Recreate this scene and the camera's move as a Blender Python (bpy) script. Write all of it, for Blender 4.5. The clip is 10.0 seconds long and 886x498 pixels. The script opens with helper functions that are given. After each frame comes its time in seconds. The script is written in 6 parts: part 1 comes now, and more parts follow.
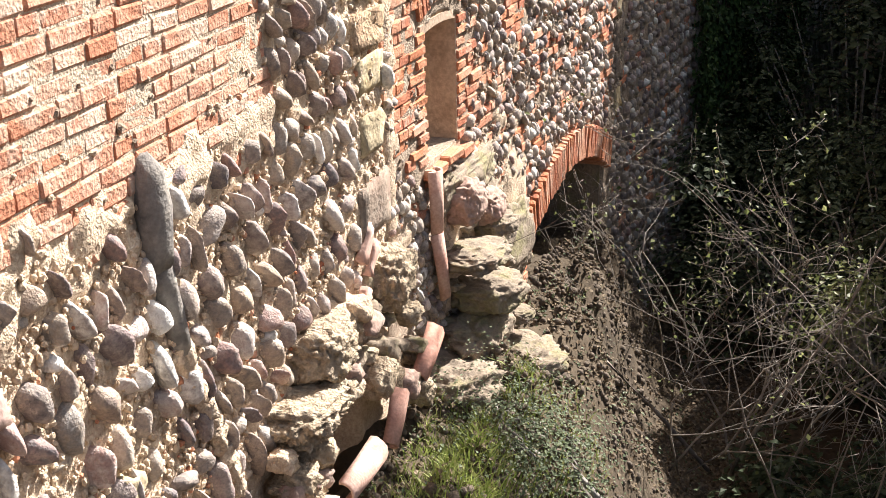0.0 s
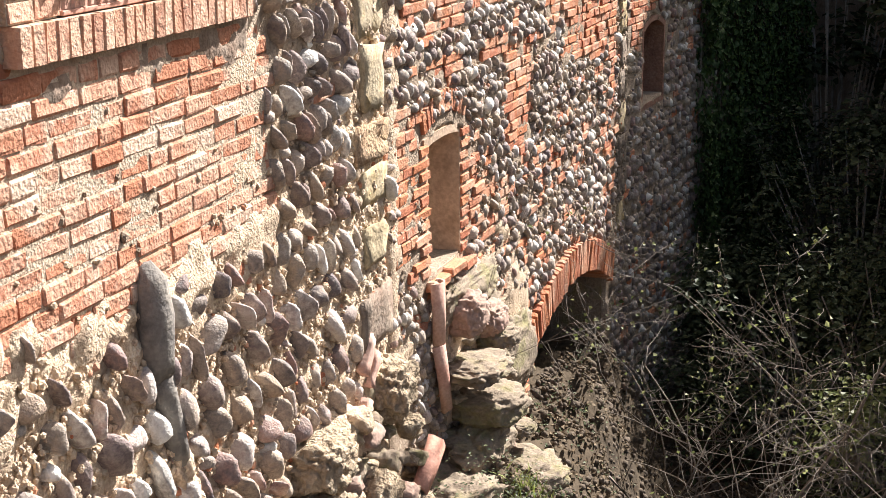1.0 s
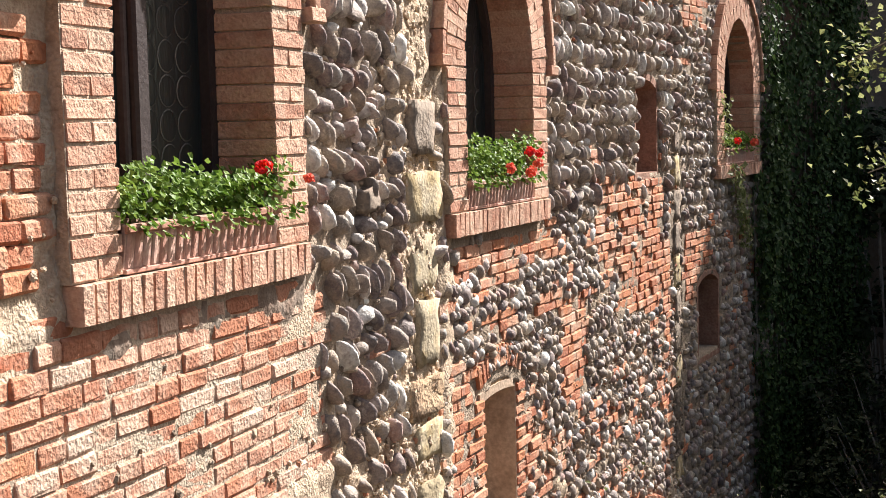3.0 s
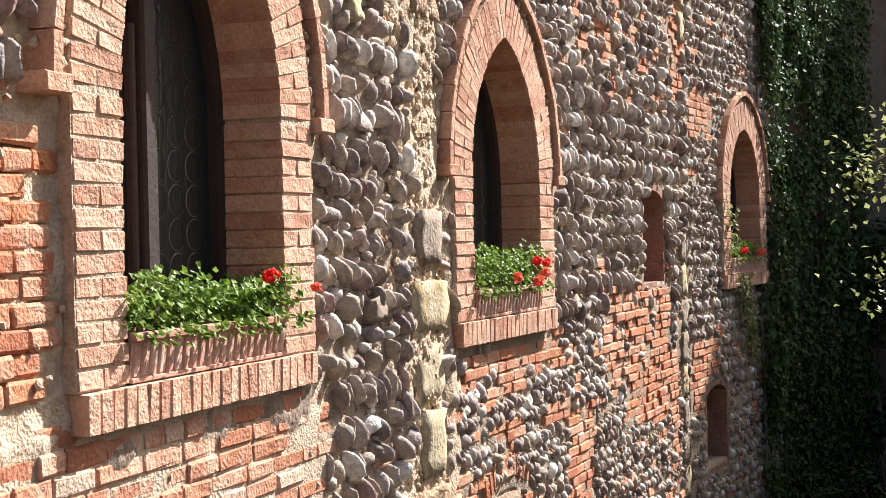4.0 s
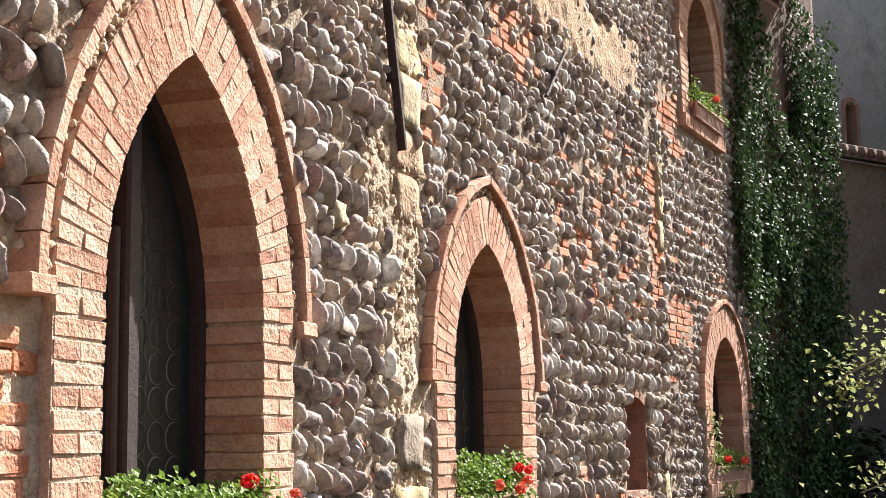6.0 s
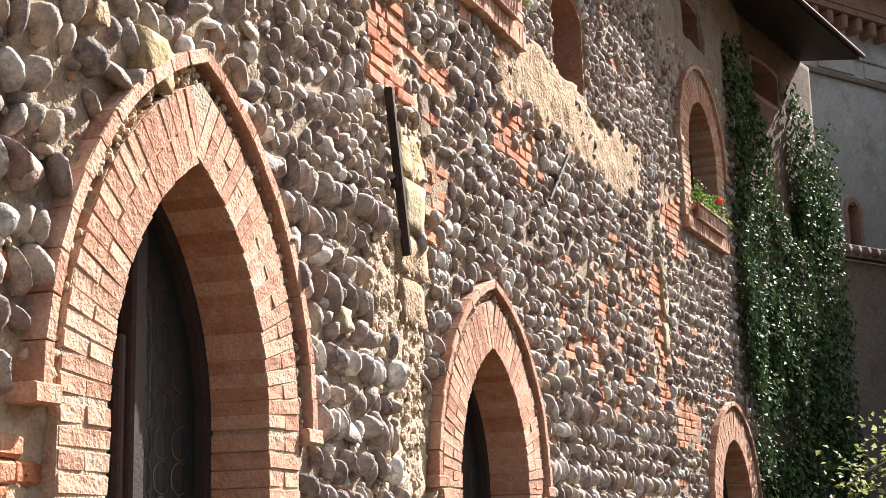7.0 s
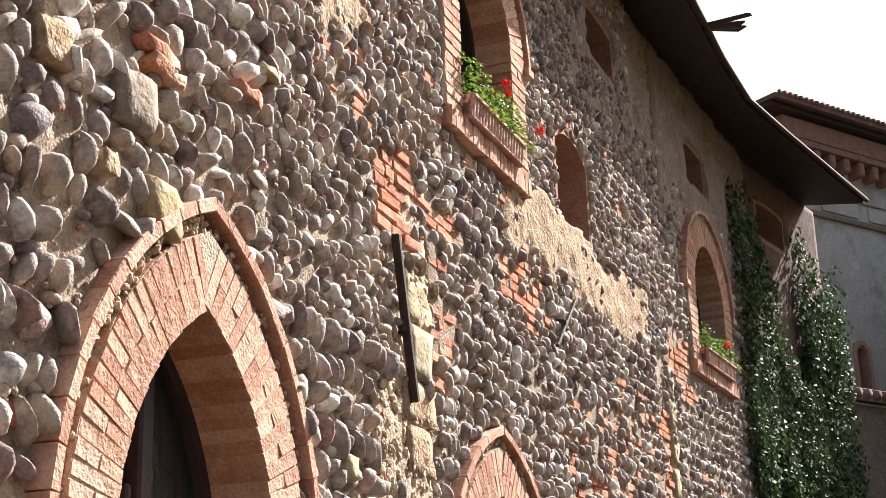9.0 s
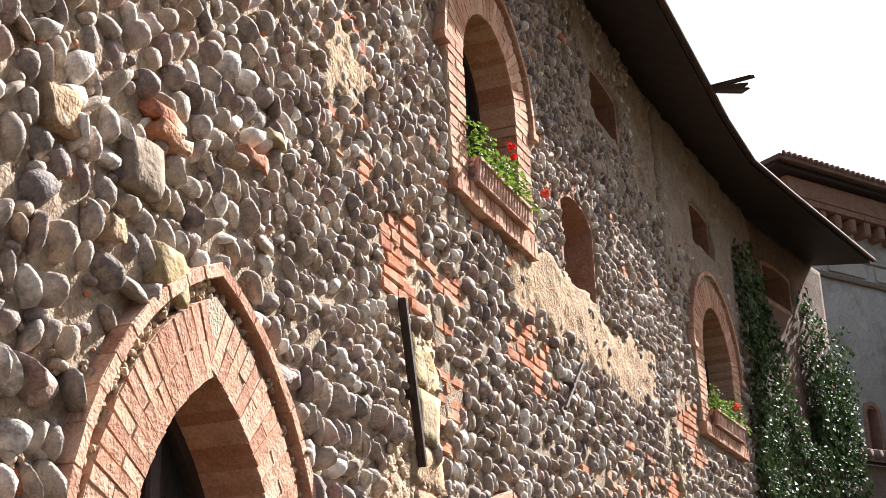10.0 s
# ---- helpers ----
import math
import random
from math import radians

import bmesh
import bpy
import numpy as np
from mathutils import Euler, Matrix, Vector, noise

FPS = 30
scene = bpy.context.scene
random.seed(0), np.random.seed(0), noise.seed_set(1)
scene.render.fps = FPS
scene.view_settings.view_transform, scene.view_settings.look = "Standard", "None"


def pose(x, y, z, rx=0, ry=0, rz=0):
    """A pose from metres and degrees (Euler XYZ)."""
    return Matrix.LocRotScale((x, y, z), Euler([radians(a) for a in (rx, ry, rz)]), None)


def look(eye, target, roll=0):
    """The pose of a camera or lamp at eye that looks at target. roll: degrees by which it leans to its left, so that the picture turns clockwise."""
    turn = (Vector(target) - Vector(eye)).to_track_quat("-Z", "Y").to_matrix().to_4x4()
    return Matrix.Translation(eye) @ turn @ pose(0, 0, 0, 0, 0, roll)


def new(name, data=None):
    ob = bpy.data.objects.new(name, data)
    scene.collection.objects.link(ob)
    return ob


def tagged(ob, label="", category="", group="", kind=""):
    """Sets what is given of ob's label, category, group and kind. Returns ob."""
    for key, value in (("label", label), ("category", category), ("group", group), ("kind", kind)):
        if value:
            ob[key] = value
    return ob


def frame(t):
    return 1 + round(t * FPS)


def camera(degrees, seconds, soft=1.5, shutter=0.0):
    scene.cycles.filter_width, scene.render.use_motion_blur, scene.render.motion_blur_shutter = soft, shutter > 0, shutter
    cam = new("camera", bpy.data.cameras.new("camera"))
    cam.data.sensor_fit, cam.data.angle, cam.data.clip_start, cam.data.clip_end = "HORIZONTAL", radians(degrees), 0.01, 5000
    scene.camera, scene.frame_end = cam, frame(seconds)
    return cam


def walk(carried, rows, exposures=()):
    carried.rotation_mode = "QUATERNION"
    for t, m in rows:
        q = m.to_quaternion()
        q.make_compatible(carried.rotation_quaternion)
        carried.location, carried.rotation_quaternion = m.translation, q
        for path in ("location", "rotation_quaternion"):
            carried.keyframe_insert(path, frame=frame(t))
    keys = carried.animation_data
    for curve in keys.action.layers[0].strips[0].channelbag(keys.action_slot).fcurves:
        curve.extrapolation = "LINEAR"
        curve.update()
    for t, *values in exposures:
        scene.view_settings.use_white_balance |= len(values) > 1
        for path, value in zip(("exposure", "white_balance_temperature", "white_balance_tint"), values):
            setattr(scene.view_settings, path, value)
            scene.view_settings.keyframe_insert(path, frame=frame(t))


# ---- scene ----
# ------------------------------------------------ camera and its walk
EYE = 4.6
cam = camera(34.5, 10.0, soft=0.85)
ROWS = [
    (0.0, 70.54, 1.15, 17.19), (0.5, 72.69, 0.89, 17.23), (1.0, 75.03, 0.63, 17.45), (1.5, 77.49, 0.85, 17.77),
    (2.0, 80.36, 0.80, 18.38), (2.5, 82.85, 1.04, 18.96), (3.0, 85.27, 1.32, 19.59), (3.2, 86.19, 1.29, 19.71),
    (4.5, 91.70, 1.13, 19.82), (5.0, 93.68, 0.77, 19.49), (5.5, 95.78, 0.76, 19.29), (5.7, 96.59, 0.74, 19.22),
    (6.8, 101.31, 1.21, 19.31), (7.0, 102.07, 1.37, 19.46), (7.5, 103.60, 1.55, 19.68), (8.0, 104.99, 1.63, 19.77),
    (8.5, 106.50, 1.45, 19.80), (9.0, 107.94, 1.68, 19.85), (9.5, 109.16, 1.76, 19.95), (10.0, 110.50, 2.04, 20.25),
]
walk(cam, [(t, pose(0, 0, EYE, rx, ry, rz)) for t, rx, ry, rz in ROWS],
     exposures=[(0.0, 1.58), (1.5, 1.36), (2.5, 1.26), (4.5, 1.42), (7.0, 1.55), (10.0, 1.48)])

# ------------------------------------------------ sky, sun, exposure
SUN_TO = Vector((0.34, 0.66, 0.67)).normalized()
world = bpy.data.worlds.new("sky")
scene.world = world
world.use_nodes = True
wn = world.node_tree
sky = wn.nodes.new("ShaderNodeTexSky")
sky.sky_type = "NISHITA"
sky.sun_disc = False
sky.sun_elevation = math.asin(SUN_TO.z)
sky.sun_rotation = math.atan2(SUN_TO.x, SUN_TO.y)
sky.dust_density = 5.0
wn.links.new(sky.outputs[0], wn.nodes["Background"].inputs[0])
wn.nodes["Background"].inputs[1].default_value = 0.06
sun = new("sun", bpy.data.lights.new("sun", "SUN"))
sun.data.energy, sun.data.angle, sun.data.color = 5.0, radians(0.55), (1.0, 0.962, 0.935)
sun.matrix_world = look((0, 0, 30), Vector((0, 0, 30)) - SUN_TO)
# ------------------------------------------------ materials
def stone_like(name, colours, scale=9.0, rough=0.9, bump=0.4, fine=60.0, stain=(0.5, 0.46, 0.4), stain_amount=0.35, per_piece=0.0, spec=0.25, stain_scale=1.3, relief=0.012):
    """A mineral surface: a ramp of colours over broad noise and each piece's own tone, stains, fine grain and relief."""
    m = bpy.data.materials.new(name)
    m.use_nodes = True
    nt = m.node_tree
    N, L = nt.nodes.new, nt.links.new
    bsdf = nt.nodes["Principled BSDF"]
    geo = N("ShaderNodeNewGeometry")
    obi = N("ShaderNodeObjectInfo")
    n1 = N("ShaderNodeTexNoise")
    n1.inputs["Scale"].default_value, n1.inputs["Detail"].default_value = scale, 6
    L(geo.outputs["Position"], n1.inputs["Vector"])
    n2 = N("ShaderNodeTexNoise")
    n2.inputs["Scale"].default_value, n2.inputs["Detail"].default_value = fine, 5
    L(geo.outputs["Position"], n2.inputs["Vector"])
    n3 = N("ShaderNodeTexNoise")
    n3.inputs["Scale"].default_value, n3.inputs["Detail"].default_value, n3.inputs["Roughness"].default_value = stain_scale, 7, 0.65
    L(geo.outputs["Position"], n3.inputs["Vector"])

    def math_node(op, a, b):
        k = N("ShaderNodeMath")
        k.operation = op
        for i, v in enumerate((a, b)):
            if isinstance(v, (int, float)):
                k.inputs[i].default_value = v
            else:
                L(v, k.inputs[i])
        return k.outputs[0]

    tone = N("ShaderNodeAttribute")
    tone.attribute_name = "tone"
    piece = math_node("FRACT", math_node("ADD", tone.outputs["Fac"], math_node("ADD", geo.outputs["Random Per Island"], obi.outputs["Random"])), 0.0)
    mixv = math_node("ADD", math_node("MULTIPLY", piece, per_piece), math_node("MULTIPLY", n1.outputs["Fac"], 1.0 - per_piece))
    ramp = N("ShaderNodeValToRGB")
    els = ramp.color_ramp.elements
    lo, hi = (0.05, 0.95) if per_piece > 0.5 else (0.3, 0.7)
    for i, c in enumerate(colours):
        p = lo + (hi - lo) * i / (len(colours) - 1)
        e = els[i] if i < 2 else els.new(p)
        e.position = p
        e.color = (*c, 1)
    for i, c in enumerate(colours):
        els[i].position = lo + (hi - lo) * i / (len(colours) - 1)
        els[i].color = (*c, 1)
    L(mixv, ramp.inputs[0])
    sr = N("ShaderNodeValToRGB")
    sr.color_ramp.elements[0].position, sr.color_ramp.elements[1].position = 0.5, 0.66
    L(n3.outputs["Fac"], sr.inputs[0])
    mx = N("ShaderNodeMix")
    mx.data_type = "RGBA"
    L(math_node("MULTIPLY", sr.outputs[0], stain_amount), mx.inputs[0])
    L(ramp.outputs[0], mx.inputs[6])
    mx.inputs[7].default_value = (*stain, 1)
    grain = N("ShaderNodeMix")
    grain.data_type = "RGBA"
    grain.blend_type = "OVERLAY"
    grain.inputs[0].default_value = 0.45
    L(mx.outputs[2], grain.inputs[6])
    L(n2.outputs["Fac"], grain.inputs[7])
    L(grain.outputs[2], bsdf.inputs["Base Color"])
    bsdf.inputs["Roughness"].default_value = rough
    bsdf.inputs["Specular IOR Level"].default_value = spec
    bp = N("ShaderNodeBump")
    bp.inputs["Strength"].default_value, bp.inputs["Distance"].default_value = bump, relief
    L(math_node("ADD", n2.outputs["Fac"], math_node("MULTIPLY", n1.outputs["Fac"], 1.2)), bp.inputs["Height"])
    L(bp.outputs[0], bsdf.inputs["Normal"])
    return m


def leafy(name, colours, rough=0.45, shine=0.35, through_light=0.25):
    m = bpy.data.materials.new(name)
    m.use_nodes = True
    nt = m.node_tree
    N, L = nt.nodes.new, nt.links.new
    bsdf = nt.nodes["Principled BSDF"]
    geo = N("ShaderNodeNewGeometry")
    ramp = N("ShaderNodeValToRGB")
    els = ramp.color_ramp.elements
    while len(els) < len(colours):
        els.new(0.5)
    for i, c in enumerate(colours):
        els[i].position = i / (len(colours) - 1)
        els[i].color = (*c, 1)
    L(geo.outputs["Random Per Island"], ramp.inputs[0])
    L(ramp.outputs[0], bsdf.inputs["Base Color"])
    bsdf.inputs["Roughness"].default_value = rough
    bsdf.inputs["Specular IOR Level"].default_value = shine
    tr = N("ShaderNodeBsdfTranslucent")
    L(ramp.outputs[0], tr.inputs[0])
    ms = N("ShaderNodeMixShader")
    ms.inputs[0].default_value = through_light
    L(bsdf.outputs[0], ms.inputs[1])
    L(tr.outputs[0], ms.inputs[2])
    L(ms.outputs[0], nt.nodes["Material Output"].inputs[0])
    return m


COBBLE = stone_like("cobble", [(0.120, 0.104, 0.104), (0.390, 0.318, 0.262), (0.215, 0.160, 0.154), (0.540, 0.450, 0.360), (0.245, 0.208, 0.190), (0.460, 0.365, 0.275), (0.140, 0.120, 0.122), (0.370, 0.235, 0.198), (0.600, 0.530, 0.475), (0.195, 0.150, 0.140), (0.440, 0.335, 0.240), (0.290, 0.258, 0.230), (0.860, 0.820, 0.750), (0.310, 0.248, 0.226)], scale=34, rough=0.74, bump=0.8, fine=110, per_piece=0.86, stain=(0.58, 0.49, 0.40), stain_amount=0.3, spec=0.4, stain_scale=12.0, relief=0.008)
MORTAR = stone_like("lime_mortar", [(0.47, 0.35, 0.24), (0.64, 0.50, 0.36), (0.53, 0.395, 0.275), (0.70, 0.565, 0.425)], scale=12, rough=0.97, bump=1.0, fine=75, stain=(0.38, 0.28, 0.2), stain_amount=0.45, stain_scale=2.2, relief=0.016)
OLD_MORTAR = stone_like("old_brown_mortar", [(0.265, 0.198, 0.14), (0.40, 0.315, 0.235), (0.315, 0.24, 0.175), (0.48, 0.395, 0.30)], scale=12, rough=0.97, bump=1.0, fine=75, stain=(0.24, 0.17, 0.12), stain_amount=0.5, stain_scale=2.2, relief=0.016)
BRICK = stone_like("old_brick", [(0.38, 0.125, 0.062), (0.50, 0.195, 0.095), (0.54, 0.27, 0.165), (0.41, 0.14, 0.075), (0.50, 0.31, 0.215)], scale=14, rough=0.9, bump=0.8, fine=70, per_piece=0.6, stain=(0.60, 0.47, 0.36), stain_amount=0.6, stain_scale=4.0)
BRICK_WORN = stone_like("washed_brick", [(0.42, 0.175, 0.10), (0.50, 0.25, 0.16), (0.56, 0.33, 0.23), (0.45, 0.19, 0.115), (0.57, 0.40, 0.30)], scale=11, rough=0.93, bump=0.9, fine=60, per_piece=0.5, stain=(0.62, 0.48, 0.37), stain_amount=0.6, stain_scale=3.2)
BRICK_PALE = stone_like("dressed_brick", [(0.37, 0.175, 0.108), (0.53, 0.29, 0.195), (0.61, 0.385, 0.275), (0.42, 0.20, 0.13), (0.55, 0.36, 0.265)], scale=16, rough=0.92, bump=0.8, fine=70, per_piece=0.6, stain=(0.58, 0.46, 0.35), stain_amount=0.3, stain_scale=5.0)
JOINT = stone_like("tan_joint_mortar", [(0.36, 0.265, 0.19), (0.50, 0.395, 0.295), (0.43, 0.33, 0.24)], scale=14, rough=0.97, bump=1.0, fine=75, stain=(0.5, 0.42, 0.33), stain_amount=0.4, stain_scale=5.0)
# brown infill brick, darkened as well for the shade inside the blind openings
BRICK_BROWN = stone_like("brown_shade_brick", [(0.24, 0.13, 0.09), (0.34, 0.19, 0.135), (0.28, 0.15, 0.105)], scale=9, rough=0.95, bump=0.9, fine=45, stain=(0.36, 0.25, 0.19), stain_amount=0.5, stain_scale=6.0)
NICHE_PLASTER = stone_like("niche_plaster", [(0.40, 0.285, 0.20), (0.52, 0.385, 0.28), (0.45, 0.325, 0.23)], scale=5, rough=0.95, bump=0.6, fine=40, stain=(0.3, 0.22, 0.15), stain_amount=0.4)
PALE_STONE = stone_like("pale_sandstone", [(0.33, 0.265, 0.165), (0.46, 0.375, 0.245), (0.38, 0.28, 0.14), (0.42, 0.345, 0.235)], scale=9, rough=0.95, bump=0.8, fine=40, per_piece=0.4, stain=(0.35, 0.3, 0.22))
# brown plaster, its colour darkened further for the shade over the wall's end
END_PLASTER = stone_like("brown_shade_end_plaster", [(0.085, 0.058, 0.044), (0.145, 0.10, 0.078), (0.11, 0.074, 0.056), (0.175, 0.128, 0.10)], scale=7, rough=0.95, bump=0.9, fine=40, stain=(0.24, 0.12, 0.08), stain_amount=0.6, stain_scale=2.2)
GREY_PLASTER = stone_like("grey_plaster", [(0.19, 0.15, 0.115), (0.29, 0.235, 0.185), (0.24, 0.185, 0.14), (0.33, 0.27, 0.215)], scale=7, rough=0.95, bump=0.9, fine=40, stain=(0.2, 0.12, 0.085), stain_amount=0.6, stain_scale=2.2)
OCHRE_PLASTER = stone_like("ochre_plaster", [(0.35, 0.24, 0.145), (0.48, 0.345, 0.22), (0.40, 0.26, 0.16), (0.53, 0.40, 0.275)], scale=9, rough=0.95, bump=1.0, fine=45, relief=0.02, stain=(0.3, 0.2, 0.14))
TERRACOTTA = stone_like("terracotta", [(0.44, 0.22, 0.16), (0.54, 0.30, 0.23), (0.60, 0.39, 0.31)], scale=7, rough=0.85, bump=0.3, fine=60, per_piece=0.4, stain=(0.5, 0.42, 0.36), stain_amount=0.4)
TILE = stone_like("roof_tile", [(0.14, 0.08, 0.06), (0.22, 0.13, 0.1), (0.18, 0.125, 0.1)], scale=5, rough=0.9, per_piece=0.6)
DARK_WOOD = stone_like("dark_wood", [(0.034, 0.024, 0.024), (0.055, 0.038, 0.036), (0.043, 0.030, 0.029)], scale=8, rough=0.6, bump=0.3, fine=50, per_piece=0.5, stain=(0.05, 0.04, 0.035))
GREY_WOOD = stone_like("weathered_cement", [(0.14, 0.13, 0.12), (0.22, 0.2, 0.18), (0.3, 0.27, 0.23)], scale=9, rough=0.95, bump=0.7, fine=50, stain=(0.3, 0.26, 0.2))
IRON = stone_like("rusty_iron", [(0.03, 0.022, 0.02), (0.06, 0.035, 0.028)], scale=20, rough=0.7, bump=0.3, fine=90, stain=(0.12, 0.06, 0.04))
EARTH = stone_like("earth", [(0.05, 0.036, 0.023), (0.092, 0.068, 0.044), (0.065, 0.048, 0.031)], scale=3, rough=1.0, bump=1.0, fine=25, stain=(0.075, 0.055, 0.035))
BARK = stone_like("bark", [(0.16, 0.14, 0.12), (0.26, 0.23, 0.2), (0.36, 0.33, 0.29)], scale=10, rough=0.95, bump=0.4, fine=60)
IVY = leafy("ivy_leaf", [(0.03, 0.06, 0.022), (0.05, 0.095, 0.03), (0.085, 0.135, 0.04), (0.04, 0.075, 0.028)], rough=0.58, shine=0.22, through_light=0.2)
BUSH = leafy("bush_leaf", [(0.12, 0.15, 0.05), (0.2, 0.23, 0.08), (0.32, 0.33, 0.15), (0.15, 0.19, 0.06)], rough=0.5, through_light=0.5)
# leaf greens darkened in colour so the ditch bushes read as deep shade
DARKBUSH = leafy("shade_dark_leaf", [(0.024, 0.035, 0.016), (0.044, 0.06, 0.027), (0.07, 0.088, 0.042)], rough=0.6, shine=0.2, through_light=0.1)
WEED = leafy("greygreen_weed", [(0.085, 0.115, 0.06), (0.14, 0.175, 0.09), (0.21, 0.24, 0.14), (0.11, 0.14, 0.075)], rough=0.55, shine=0.25, through_light=0.3)
GRASS = leafy("grass_blade", [(0.2, 0.26, 0.06), (0.3, 0.36, 0.09), (0.36, 0.36, 0.14), (0.16, 0.22, 0.05)], rough=0.6, shine=0.2)
LITTER = leafy("dry_litter", [(0.08, 0.055, 0.035), (0.15, 0.11, 0.07), (0.23, 0.18, 0.125), (0.11, 0.08, 0.05)], rough=0.9, shine=0.1, through_light=0.05)
GERANIUM = leafy("geranium_leaf", [(0.075, 0.15, 0.016), (0.15, 0.25, 0.035), (0.24, 0.34, 0.07), (0.11, 0.20, 0.025)], rough=0.5, shine=0.3, through_light=0.3)
PETAL = leafy("red_petal", [(0.75, 0.02, 0.02), (0.85, 0.05, 0.03), (0.7, 0.02, 0.04)], rough=0.6, shine=0.2)
PETAL_PINK = leafy("salmon_petal", [(0.85, 0.12, 0.06), (0.85, 0.2, 0.12), (0.8, 0.1, 0.08)], rough=0.6, shine=0.2)


def glass_material():
    """Old leaded glass: dark, glossy, with round bottle-glass relief."""
    m = bpy.data.materials.new("leaded_glass")
    m.use_nodes = True
    nt = m.node_tree
    N, L = nt.nodes.new, nt.links.new
    bsdf = nt.nodes["Principled BSDF"]
    bsdf.inputs["Base Color"].default_value = (0.025, 0.03, 0.03, 1)
    bsdf.inputs["Transmission Weight"].default_value = 0.15
    bsdf.inputs["Roughness"].default_value = 0.3
    nz = N("ShaderNodeTexNoise")
    nz.inputs["Scale"].default_value = 14
    bp = N("ShaderNodeBump")
    bp.inputs["Strength"].default_value, bp.inputs["Distance"].default_value = 0.5, 0.01
    L(nz.outputs["Fac"], bp.inputs["Height"])
    L(bp.outputs[0], bsdf.inputs["Normal"])
    return m


GLASS = glass_material()
# near-black colour that stands in for the darkness indoors
DARK_ROOM = stone_like("room_darkness", [(0.05, 0.045, 0.04), (0.08, 0.07, 0.06)], scale=3, rough=1.0)
TOWER_PLASTER = stone_like("tower_plaster", [(0.46, 0.43, 0.39), (0.6, 0.56, 0.51), (0.53, 0.49, 0.44), (0.66, 0.62, 0.57)], scale=3, rough=0.95, bump=0.6, fine=30, stain=(0.26, 0.22, 0.18), stain_amount=0.5, stain_scale=2.0)
MOSSY = stone_like("mossy_stone", [(0.187, 0.149, 0.111), (0.289, 0.230, 0.170), (0.230, 0.178, 0.132)], scale=9, rough=0.95, bump=0.8, fine=50, stain=(0.2, 0.19, 0.07), stain_amount=0.6, stain_scale=5.0)
SCREE = stone_like("brown_scree", [(0.075, 0.057, 0.042), (0.145, 0.112, 0.085), (0.105, 0.08, 0.058), (0.21, 0.17, 0.135)], scale=12, rough=0.97, bump=0.8, fine=50, per_piece=0.6, stain=(0.12, 0.1, 0.06), stain_amount=0.4)
TWIG = stone_like("pale_twig_bark", [(0.13, 0.105, 0.085), (0.20, 0.165, 0.135), (0.27, 0.235, 0.2)], scale=10, rough=0.9, bump=0.3, fine=60)
PINKISH_STONE = stone_like("pink_granite", [(0.3, 0.2, 0.17), (0.4, 0.29, 0.24), (0.34, 0.23, 0.2)], scale=9, rough=0.9, bump=0.5, fine=60)
LEAD = stone_like("dull_lead", [(0.028, 0.026, 0.025), (0.050, 0.047, 0.044), (0.039, 0.036, 0.033)], scale=20, rough=0.7, bump=0.3, fine=80)

# ------------------------------------------------ plan of the facade: four stretches, each turned a little more
def stretch(p, degrees, s0, s1):
    return (Vector((p[0], p[1], 0)), radians(degrees), s0, s1)


SEGS = [
    stretch((-2.5, 0.0), 0.0, 0.0, 6.839),
    stretch((-2.5, 6.839), 2.5, 6.839, 12.474),
    stretch((-2.254, 12.469), 6.0, 12.474, 16.064),
    stretch((-1.879, 16.039), 13.5, 16.064, 18.641),
]
LEFT_END = 1.6
WALL_TOP = 10.75


def seg_of(s):
    for i, g in enumerate(SEGS):
        if s < g[3]:
            return i
    return len(SEGS) - 1


def seg_matrix(i):
    """Local axes of a stretch: x outwards, y along the wall (as s), z up."""
    p, a, s0, _ = SEGS[i]
    return Matrix.Translation(p) @ Matrix.Rotation(-a, 4, "Z") @ Matrix.Translation((0, -s0, 0))


SEG_M = [seg_matrix(i) for i in range(4)]


def at(s, z, o=0.0, seg=None):
    return SEG_M[seg_of(s) if seg is None else seg] @ Vector((o, s, z))


# ------------------------------------------------ mesh helpers
def mesh_of(name, verts, faces, smooth=False):
    me = bpy.data.meshes.new(name)
    me.from_pydata([tuple(v) for v in verts] if not isinstance(verts, np.ndarray) else verts.tolist(), [], faces if not isinstance(faces, np.ndarray) else faces.tolist())
    me.update()
    if smooth:
        me.polygons.foreach_set("use_smooth", [True] * len(me.polygons))
    return me


def put(name, me, material, parent=None, label="", category="", kind="", group="", m=None):
    if not me.materials:
        me.materials.append(material)
    ob = new(name, me)
    if m is not None:
        ob.matrix_basis = m
    if parent is not None:
        ob.parent = parent
    tagged(ob, label, category, group, kind)
    return ob


def part(name, bm, material, parent, label="", smooth=False):
    me = bpy.data.meshes.new(name)
    bm.to_mesh(me)
    bm.free()
    if smooth:
        me.polygons.foreach_set("use_smooth", [True] * len(me.polygons))
    return put(name, me, material, parent, label)


def empty(name, label, category, kind="", group=""):
    return tagged(new(name), label, category, group, kind)


def box_bm(dx, dy, dz, bevel=0.0, m=None, rough=0.0, seed=0):
    bm = bmesh.new()
    bmesh.ops.create_cube(bm, size=1.0, matrix=Matrix.Diagonal((dx, dy, dz, 1)))
    if bevel:
        bmesh.ops.bevel(bm, geom=list(bm.edges), offset=bevel, segments=1, affect="EDGES")
    if rough:
        rng = random.Random(seed)
        for v in bm.verts:
            v.co += Vector([rng.uniform(-rough, rough) for _ in range(3)])
    if m is not None:
        bmesh.ops.transform(bm, matrix=m, verts=bm.verts)
    return bm


